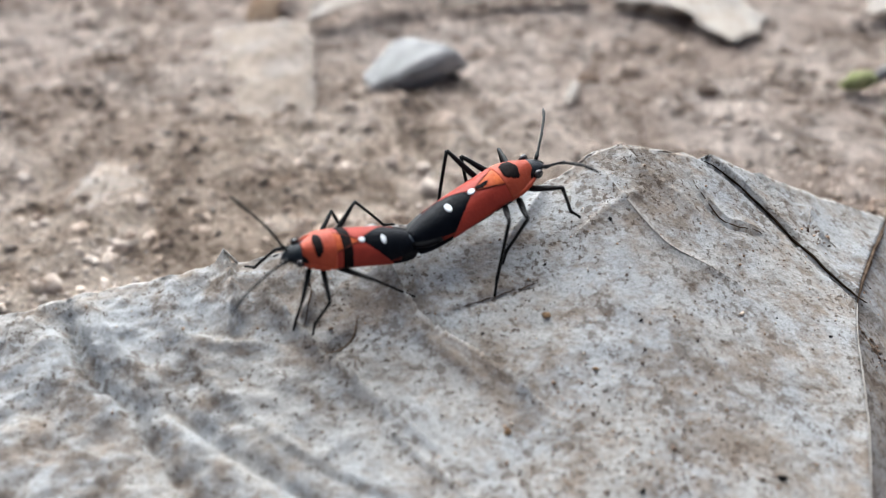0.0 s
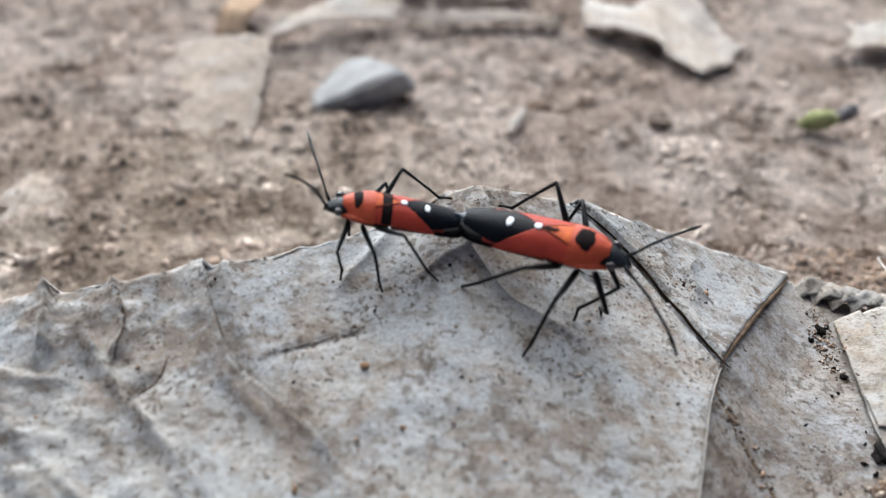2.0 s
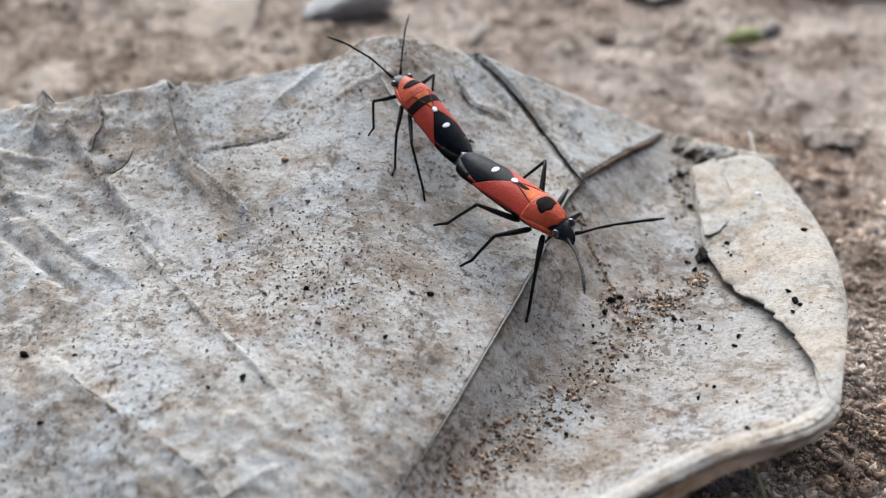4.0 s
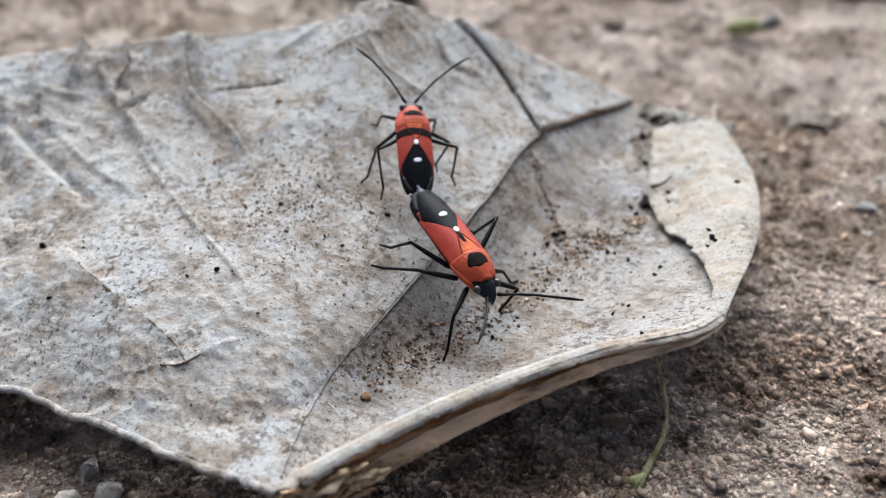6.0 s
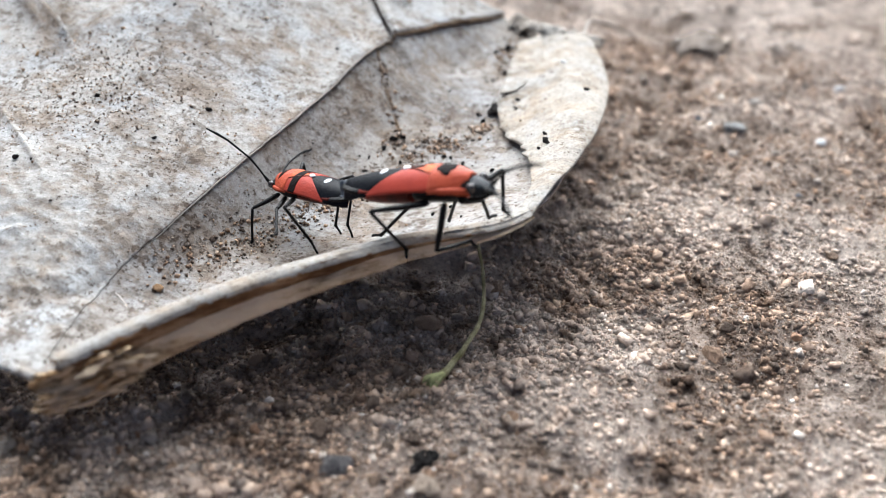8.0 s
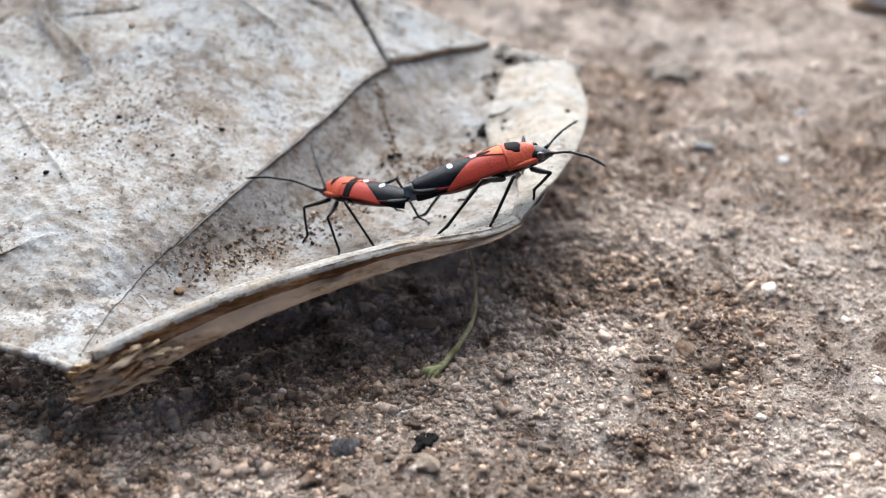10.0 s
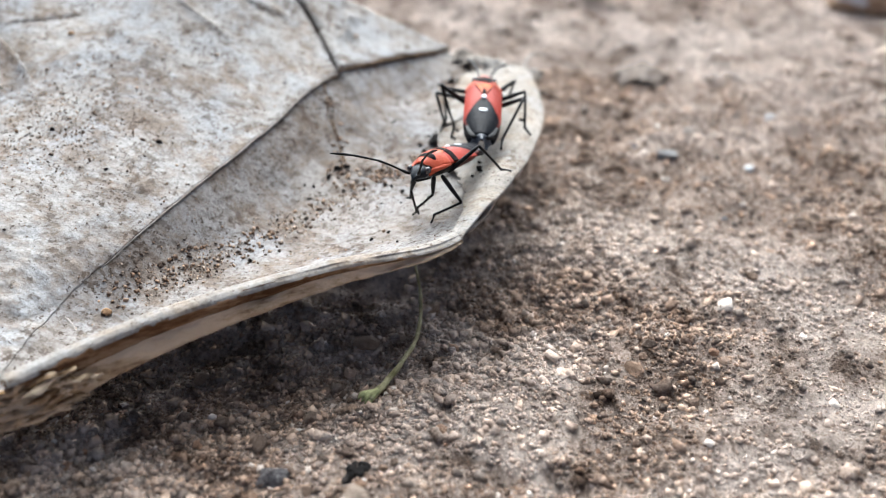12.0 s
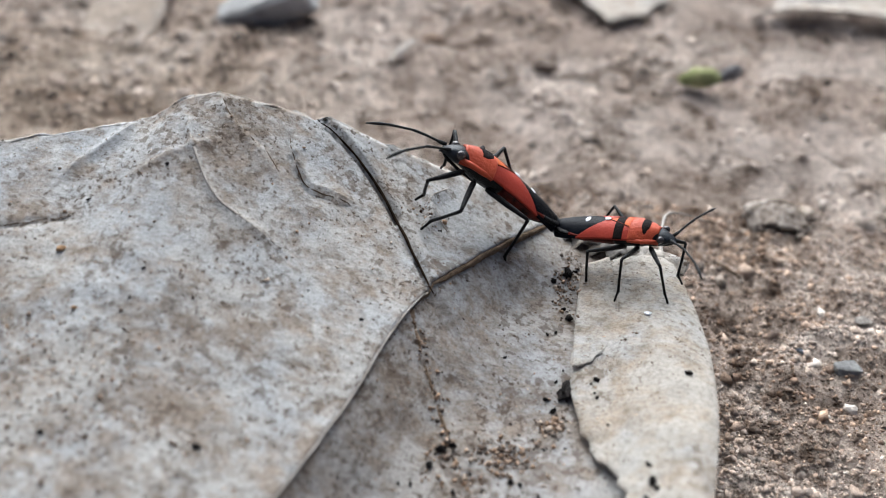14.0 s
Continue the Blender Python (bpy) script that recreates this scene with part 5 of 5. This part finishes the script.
LARGE_FEELERS = {
    "AL": [(0, -14, 42), (1, 17, -61), (1.5, -31, 57), (3, 48, 19), (3.5, 34, 58), (6, 14, 45), (6.5, 35, -36), (7, 25, 21), (7.5, 3, -52), (8, 20, -35), (10.5, -24, 50), (11, 13, 57), (11.5, 13, 34), (12, -11, 7), (12.5, 9, 25), (13, 8, 32), (13.5, 24, 53), (14, -22, 30)],
    "AR": [(0, 36, 77), (1, 5, 46), (1.5, 47, -14), (2, -23, 34), (3, 32, 29), (3.5, 3, 29), (6, 20, 37), (6.5, 26, 3), (7, -9, 30), (7.5, -24, 45), (8, 0, 43), (10.5, 15, 88), (11, 23, 110), (11.5, 19, 134), (12, -13, 10), (13, -14, 12), (13.5, -4, 27), (14, -28, 31)],
}
SMALL_FEELERS = {
    "AR": [(0, 45, 14), (0.5, 51, 11), (2, 6, 66), (2.5, -7, 69), (3, 15, 60), (3.5, 5, 34), (6, 22, 51), (6.5, 35, 43), (7, 34, 44), (7.5, 6, 35), (8, -1, 61), (11, 38, 59), (11.5, 15, 78), (12, 17, 49), (12.5, 22, -37), (13, 44, 8), (13.5, 45, 39), (14, 2, 49)],
    "AL": [(2, 48, 32), (2.5, 4, 6), (3, 16, 18), (3.5, -9, 6), (6, 25, 43), (6.5, 21, 34), (7, 16, -8), (7.5, 18, 41), (8, 54, 31), (10.5, 10, -11), (11, 31, -26), (11.5, 48, 22), (12.5, 11, 43), (13, 23, 41), (13.5, 25, 26), (14, -8, 69)],
}
# The back of a bug of length 1, from the tail (0) to the front of the head (1): half widths and heights.
BACK_Y = [0.0, 0.02, 0.06, 0.12, 0.2, 0.3, 0.45, 0.6, 0.66, 0.72, 0.78, 0.84, 0.88]
BACK_W = [0.03, 0.078, 0.108, 0.130, 0.144, 0.154, 0.154, 0.153, 0.153, 0.146, 0.130, 0.104, 0.080]
BACK_Z = [0.035, 0.038, 0.045, 0.056, 0.07, 0.083, 0.097, 0.105, 0.108, 0.110, 0.102, 0.084, 0.066]


def back_height(x, y):
    w = np.interp(y, BACK_Y, BACK_W)
    return np.interp(y, BACK_Y, BACK_Z) - 0.085 * np.minimum(np.abs(x) / (w + 1e-6), 1) ** 2.4


def back_patch(low, high, left, right, lift, size, ny=18, nx=10, thickness=0.012):
    """A curved plate on the back between two outlines left(y) and right(y)."""
    ys = np.linspace(low, high, ny)
    rows = []
    for y in ys:
        a, b = left(y), right(y)
        xs = np.linspace(a, b, nx)
        rows.append(np.stack([xs, np.full(nx, y), back_height(xs, y) + lift], 1))
    return thick(np.array(rows) * size, thickness * size, True)


def disc_patch(cx, cy, rx, ry, lift, size, seed=0, ragged=0.0):
    """A rounded spot lying on the back."""
    verts, faces, n = [], [], 20
    for ring in (0.0, 0.25, 0.5, 0.75, 0.93, 1.0):
        for k in range(n):
            a = 2 * math.pi * k / n
            r = ring * (1 + ragged * noise.noise(Vector((math.cos(a) * 1.6, math.sin(a) * 1.6, seed))))
            x, y = cx + rx * r * math.cos(a), cy + ry * r * math.sin(a)
            verts.append((x, y, float(back_height(x, y)) + lift * (1 if ring < 1 else 0.6)))
    for ring in range(5):
        for k in range(n):
            a, b = ring * n + k, ring * n + (k + 1) % n
            faces.append((a, a + n, b + n, b))
    return np.array(verts) * size, faces


HIPS = [(0.085, 0.825, -0.052), (0.100, 0.735, -0.060), (0.100, 0.635, -0.060)]
FEMUR, TIBIA = [0.24, 0.27, 0.33], [0.33, 0.36, 0.48]
STANCE = [(0.36, 0.93), (0.46, 0.44), (0.37, 0.10)]


def build_bug(label, size, female):
    bug = empty("seed_bug", label, "insect", "mating pair of bugs")
    w = lambda y: float(np.interp(y, BACK_Y, BACK_W))
    veil = lambda y: w(y) * min(1.0, max(0.0, (0.475 - y) / 0.235)) ** 0.8  # half width of the black membrane
    horn = lambda y: 0.075 * max(0.0, (y - 0.475) / 0.185)  # half width of the scutellum
    # wings: two red leathery halves, the black membrane and its grey edge
    for side in (1, -1):
        inner = lambda y: side * max(veil(y), horn(y), 0.002)
        outer = lambda y: side * w(y)
        a, b = (inner, outer) if side > 0 else (outer, inner)
        part("forewing", *back_patch(0.235, 0.675, a, b, 0.010, size, 30, 21), red_paint, bug, "red leathery forewing")
    part("membrane", *back_patch(0.035, 0.475, lambda y: -veil(y) - 0.002, lambda y: veil(y) + 0.002, 0.008, size, 30, 13), membrane_paint, bug, "black wing membrane")
    if female:
        part("membrane_edge", *back_patch(-0.03, 0.12, lambda y: -w(max(y, 0.012)) * 0.98, lambda y: w(max(y, 0.012)) * 0.98, 0.004, size, 14, 15, 0.006), film_paint, bug, "grey translucent membrane edge")
    part("scutellum", *back_patch(0.478, 0.672, lambda y: -horn(y) - 0.001, lambda y: horn(y) + 0.001, 0.0125, size, 14, 11), brown_orange, bug, "orange-brown triangular scutellum")
    part("pronotum", *back_patch(0.665, 0.885, lambda y: -w(y), lambda y: w(y), 0.0125, size, 18, 29, 0.03), orange_paint, bug, "orange-red domed pronotum")
    for side in (1, -1):
        ys = np.linspace(0.668, 0.478, 14)
        xs = side * np.array([max(horn(y), 0.001) for y in ys])
        part("wing_seam", *tube(np.stack([xs, ys, back_height(xs, ys) + 0.011], 1) * size, [0.0035 * size, 0.0055 * size, 0.004 * size], 6), seam_paint, bug, "dark red seam between scutellum and wing" if side > 0 else "")
    if female:
        part("pronotum_patch", *disc_patch(0, 0.748, 0.088, 0.052, 0.0152, size, 3, 0.35), patch_paint, bug, "black blotch")
        part("scutellum_mark", *disc_patch(0, 0.545, 0.018, 0.045, 0.0150, size, 5, 0.5), patch_paint, bug, "dark smudge")
    else:
        part("pronotum_patch", *disc_patch(0, 0.785, 0.094, 0.036, 0.0152, size, 4, 0.25), patch_paint, bug, "black blotch")
        part("wing_band", *back_patch(0.55, 0.62, lambda y: -w(y) - 0.003, lambda y: w(y) + 0.002, 0.0140, size, 8, 31, 0.006), patch_paint, bug, "black band across the wings")
    part("white_spot", *disc_patch(0, 0.472, 0.021, 0.024, 0.020, size), white_paint, bug, "white dot")
    part("white_spot", *disc_patch(0, 0.305, 0.036, 0.020, 0.012, size), white_paint, bug, "white dot")
    # body under the wings
    ys = np.linspace(0.015, 0.70, 26)
    rings = []
    for y in ys:
        hw = 0.93 * w(y) + 0.004
        deep = 0.095 * math.sin(min(1.0, (y + 0.02) / 0.35) * math.pi / 2) * (1.12 if female else 1.0)
        rings.append([(hw * math.cos(a), y, (0.02 if math.sin(a) > 0 else deep) * math.sin(a) + 0.012) for a in np.linspace(0, 2 * math.pi, 20, endpoint=False)])
    rings = np.array(rings)

    def rings_part(name, rs, material, label=""):
        n = rs.shape[1]
        faces = [(i * n + k, i * n + (k + 1) % n, (i + 1) * n + (k + 1) % n, (i + 1) * n + k) for i in range(len(rs) - 1) for k in range(n)]
        faces += [tuple(range(n))[::-1], tuple((len(rs) - 1) * n + k for k in range(n))]
        part(name, rs.reshape(-1, 3) * size, faces, material, bug, label)

    rings_part("abdomen_tip", rings[:7], black_paint, "black abdomen tip")
    rings_part("abdomen", rings[6:20] * [1, 1, 1] , belly_paint, "dark red abdomen")
    chest = []
    for y in np.linspace(0.56, 0.885, 14):
        hw = 0.96 * w(y)
        chest.append([(hw * math.cos(a), y, (0.06 if math.sin(a) > 0 else 0.088 * (1 - 0.4 * max(0, (y - 0.75) / 0.14))) * math.sin(a) + 0.008) for a in np.linspace(0, 2 * math.pi, 20, endpoint=False)])
    rings_part("thorax", np.array(chest), black_paint, "black underside of the thorax")
    for side in (1, -1):  # red sides of the pronotum
        part("collar", *tube(np.array([(side * 0.144, 0.66, 0.02), (side * 0.136, 0.74, 0.018), (side * 0.112, 0.82, 0.01), (side * 0.082, 0.88, 0.0)]) * size, [0.012 * size, 0.020 * size, 0.020 * size, 0.014 * size], 8), orange_paint, bug)
    # head
    head = []
    for y, hw, up, down in ((0.865, 0.078, 0.058, 0.05), (0.885, 0.082, 0.062, 0.055), (0.91, 0.085, 0.055, 0.055), (0.94, 0.062, 0.036, 0.05), (0.97, 0.042, 0.014, 0.045), (0.995, 0.024, -0.008, 0.04), (1.008, 0.006, -0.02, 0.032)):
        head.append([(hw * math.cos(a), y, (up if math.sin(a) > 0 else down) * math.sin(a) - 0.004 + (0 if up > 0 else 1.2 * up)) for a in np.linspace(0, 2 * math.pi, 16, endpoint=False)])
    rings_part("head", np.array(head), head_paint, "glossy blue-black head")
    for side in (1, -1):
        v, f = lump(9, 0.0, 2, (0.026, 0.032, 0.03))
        part("eye", (np.array(v) + (side * 0.083, 0.905, 0.018)) * size, f, eye_paint, bug)
    part("beak", *tube(np.array([(0, 0.985, -0.040), (0, 0.93, -0.066), (0, 0.80, -0.084), (0, 0.66, -0.090)]) * size, [0.014 * size, 0.012 * size, 0.008 * size], 6), leg_paint, bug)
    if female:  # slender
        for ob in bug.children:
            ob.data.transform(Matrix.Diagonal((0.92, 1, 1, 1)))
    feelers = []
    reach = (1.1 if female else 1.28) * size
    for side in (1, -1):
        a = part("antenna", *tube(np.array([(0, 0, 0), (0, 0.03, 0.004), (0, 0.06, 0.01), (side * 0.003, 0.13, 0.026), (side * 0.004, 0.20, 0.036), (side * 0.008, 0.215, 0.037), (side * 0.02, 0.35, 0.034), (side * 0.022, 0.365, 0.033), (side * 0.034, 0.43, 0.024), (side * 0.05, 0.50, 0.01)]) * reach,
                              [0.013 * size, 0.014 * size, 0.0085 * size, 0.0085 * size, 0.0105 * size, 0.008 * size, 0.0095 * size, 0.008 * size, 0.0115 * size, 0.005 * size], 7), leg_paint, bug)
        feelers.append((a, Vector((side * 0.04, 0.975, -0.002)) * size, side))
    # legs: a thigh that turns at the hip, and a shin with its foot that turns at the knee
    legs = []
    for k in range(3):
        for side in (1, -1):
            f, t = FEMUR[k] * size, TIBIA[k] * size
            thigh = part("leg", *tube([(0, 0, 0), (0, 0.1 * f, 0), (0, 0.5 * f, 0.002), (0, 0.85 * f, 0), (0, f, 0)], [0.013 * size, 0.020 * size, 0.019 * size, 0.014 * size, 0.011 * size], 8), leg_paint, bug)
            shin = part("shin", *tube([(0, 0, 0), (0, 0.1 * t, 0.004 * size), (0, 0.5 * t, 0.024 * size), (0, 0.74 * t, 0.040 * size), (0, 0.79 * t, 0.042 * size), (0, 0.84 * t, 0.030 * size), (0, 0.92 * t, 0.012 * size), (0, 0.985 * t, 0.002 * size), (0, t, 0.004 * size)],
                                      [0.0125 * size, 0.0115 * size, 0.0105 * size, 0.011 * size, 0.0125 * size, 0.0095 * size, 0.0085 * size, 0.0095 * size, 0.004 * size], 7), leg_paint, thigh)
            shin.location = (0, f * CM, 0)
            legs.append((thigh, shin, k, side, f, t))
    return bug, legs, feelers


large_bug, large_legs, large_feelers = build_bug("larger red and black seed bug walking on the dry leaf", LARGE_LENGTH, True)
small_bug, small_legs, small_feelers = build_bug("smaller orange-red black-banded seed bug joined tail to tail", SMALL_LENGTH, False)


def state(rows, t):
    """Place, yaw, pitch and roll at a time, gliding from row to row."""
    r = np.array(rows, float)
    times = r[:, 0]
    t = min(max(t, times[0]), times[-1])
    i = min(int(np.searchsorted(times, t, side="right")) - 1, len(times) - 2)

    def slope(k):
        if k == 0 or k == len(times) - 1:
            a, b = (0, 1) if k == 0 else (-2, -1)
            return (r[b, 1:] - r[a, 1:]) / (times[b] - times[a])
        before, after = (r[k, 1:] - r[k - 1, 1:]) / (times[k] - times[k - 1]), (r[k + 1, 1:] - r[k, 1:]) / (times[k + 1] - times[k])
        return np.where(before * after > 0, 2 * before * after / (before + after + 1e-12 * np.sign(before + after + 1e-15)), 0.0)

    h = times[i + 1] - times[i]
    s = (t - times[i]) / h
    return ((2 * s**3 - 3 * s**2 + 1) * r[i, 1:] + (s**3 - 2 * s**2 + s) * h * slope(i) + (3 * s**2 - 2 * s**3) * r[i + 1, 1:] + (s**3 - s**2) * h * slope(i + 1))


def body_pose(rows, t):
    x, y, z, yaw, pitch, roll = state(rows, t)
    return Matrix.Translation((x, y, z)) @ Euler((radians(pitch), radians(roll), radians(yaw)), "YXZ").to_matrix().to_4x4()


def axes_pose(place, ahead, hinge):
    """A pose whose y axis points ahead and whose x axis is the hinge."""
    y = ahead.normalized()
    x = (hinge - y * hinge.dot(y)).normalized()
    return Matrix.Translation(place) @ Matrix((x, y, x.cross(y))).transposed().to_4x4()


def key_bug(bug, legs, feelers, rows, footholds, raised, size, seed):
    times = [round(0.1 * k, 2) for k in range(141)]
    bodies = [body_pose(rows, t) for t in times]
    walk(bug, [(t, Matrix.Translation(m.translation * CM) @ m.to_3x3().to_4x4()) for t, m in zip(times, bodies)])

    def ideal(k, side, t):
        """A likely foothold where none is known."""
        m = body_pose(rows, t)
        x, y = STANCE[k]
        for pull in (1.0, 0.85, 0.7, 0.55, 0.4, 0.25):  # where there is no footing, reach less far out
            p = m @ Vector((side * max(x * pull, 0.08) * size, (0.7 + (y - 0.7) * (0.4 + 0.6 * pull)) * size, 0))
            z = support(p.x, p.y, p.z + 0.25)
            if z > p.z - 0.55 * size:
                return Vector((p.x, p.y, z + 0.01))
        # hold on to the rim of the leaf
        grip = leaf_tree.find_nearest(m @ Vector((side * 0.7 * x * size, (0.7 + 0.8 * (y - 0.7)) * size, -0.1 * size)))[0]
        return grip + Vector((0, 0, 0.012))

    for thigh, shin, k, side, f, t in legs:
        known = {row[0]: Vector(row[1:]) for row in footholds.get("LR"[side > 0] + "FMH"[k], [])}
        stops = sorted({row[0] for row in rows} | {4.0, 4.5, 5.0, 5.5, 8.5, 9.0, 9.5, 10.0})
        stands = [(w, known.get(w) or ideal(k, side, w)) for w in stops]
        late = 0.45 if (k + (side > 0)) % 2 else 0.1  # two teams of three legs step in turn
        thighs, shins = [], []
        for now, m in zip(times, bodies):
            n = max(i for i in range(len(stands)) if stands[i][0] <= now + 1e-6)
            (t0, a), (t1, b) = stands[n], stands[min(n + 1, len(stands) - 1)]
            s = min(1.0, max(0.0, ((now - t0) / (t1 - t0) - late) / 0.45)) if t1 > t0 else 0.0
            lift = 0.10 * size * math.sin(math.pi * s) * min(1.0, (b - a).length / (0.25 * size))
            hip = Vector((side * HIPS[k][0], HIPS[k][1], HIPS[k][2])) * size
            way = m.inverted() @ (a.lerp(b, s) + Vector((0, 0, lift))) - hip
            d = min(max(way.length, abs(f - t) + 0.02), f + t - 0.004)
            way.normalize()
            up = Vector((side * 0.9, (0.45, -0.05, -0.45)[k], 0.95))
            up = (up - way * up.dot(way)).normalized()
            along = (f * f - t * t + d * d) / (2 * d)
            knee = hip + way * along + up * math.sqrt(max(f * f - along * along, 1e-6))
            tip = hip + way * d
            hinge = (knee - hip).cross(tip - knee)
            if hinge.length < 1e-6:
                hinge = Vector((side, 0, 0))
            p = axes_pose(hip, knee - hip, hinge)
            q = p.inverted() @ axes_pose(knee, tip - knee, hinge)
            thighs.append((now, Matrix.Translation(p.translation * CM) @ p.to_3x3().to_4x4()))
            shins.append((now, Matrix.Translation(q.translation * CM) @ q.to_3x3().to_4x4()))
        walk(thigh, thighs)
        walk(shin, shins)
    for a, base, side in feelers:
        known = {row[0]: row[1:] for row in raised["AR" if side > 0 else "AL"]}
        for w in (0.0, 1.2, 4.3, 5.1, 8.8, 9.6, 14.0):  # a slow sway where nothing else is known
            if min(abs(w - v) for v in known) > 0.4:
                known[w] = (14 + 20 * noise.noise(Vector((w, seed, side))), 34 + 20 * noise.noise(Vector((w, seed + 5, side))))
        walk(a, [(w, Matrix.Translation(base * CM) @ Euler((radians(known[w][0]), 0, radians(-side * known[w][1])), "XYZ").to_matrix().to_4x4()) for w in sorted(known)])


def motions():
    """All that moves: the pair of bugs, their legs and their antennae."""
    key_bug(large_bug, large_legs, large_feelers, LARGE, LARGE_FEET, LARGE_FEELERS, LARGE_LENGTH, 1.0)
    key_bug(small_bug, small_legs, small_feelers, SMALL, SMALL_FEET, SMALL_FEELERS, SMALL_LENGTH, 7.0)


motions()
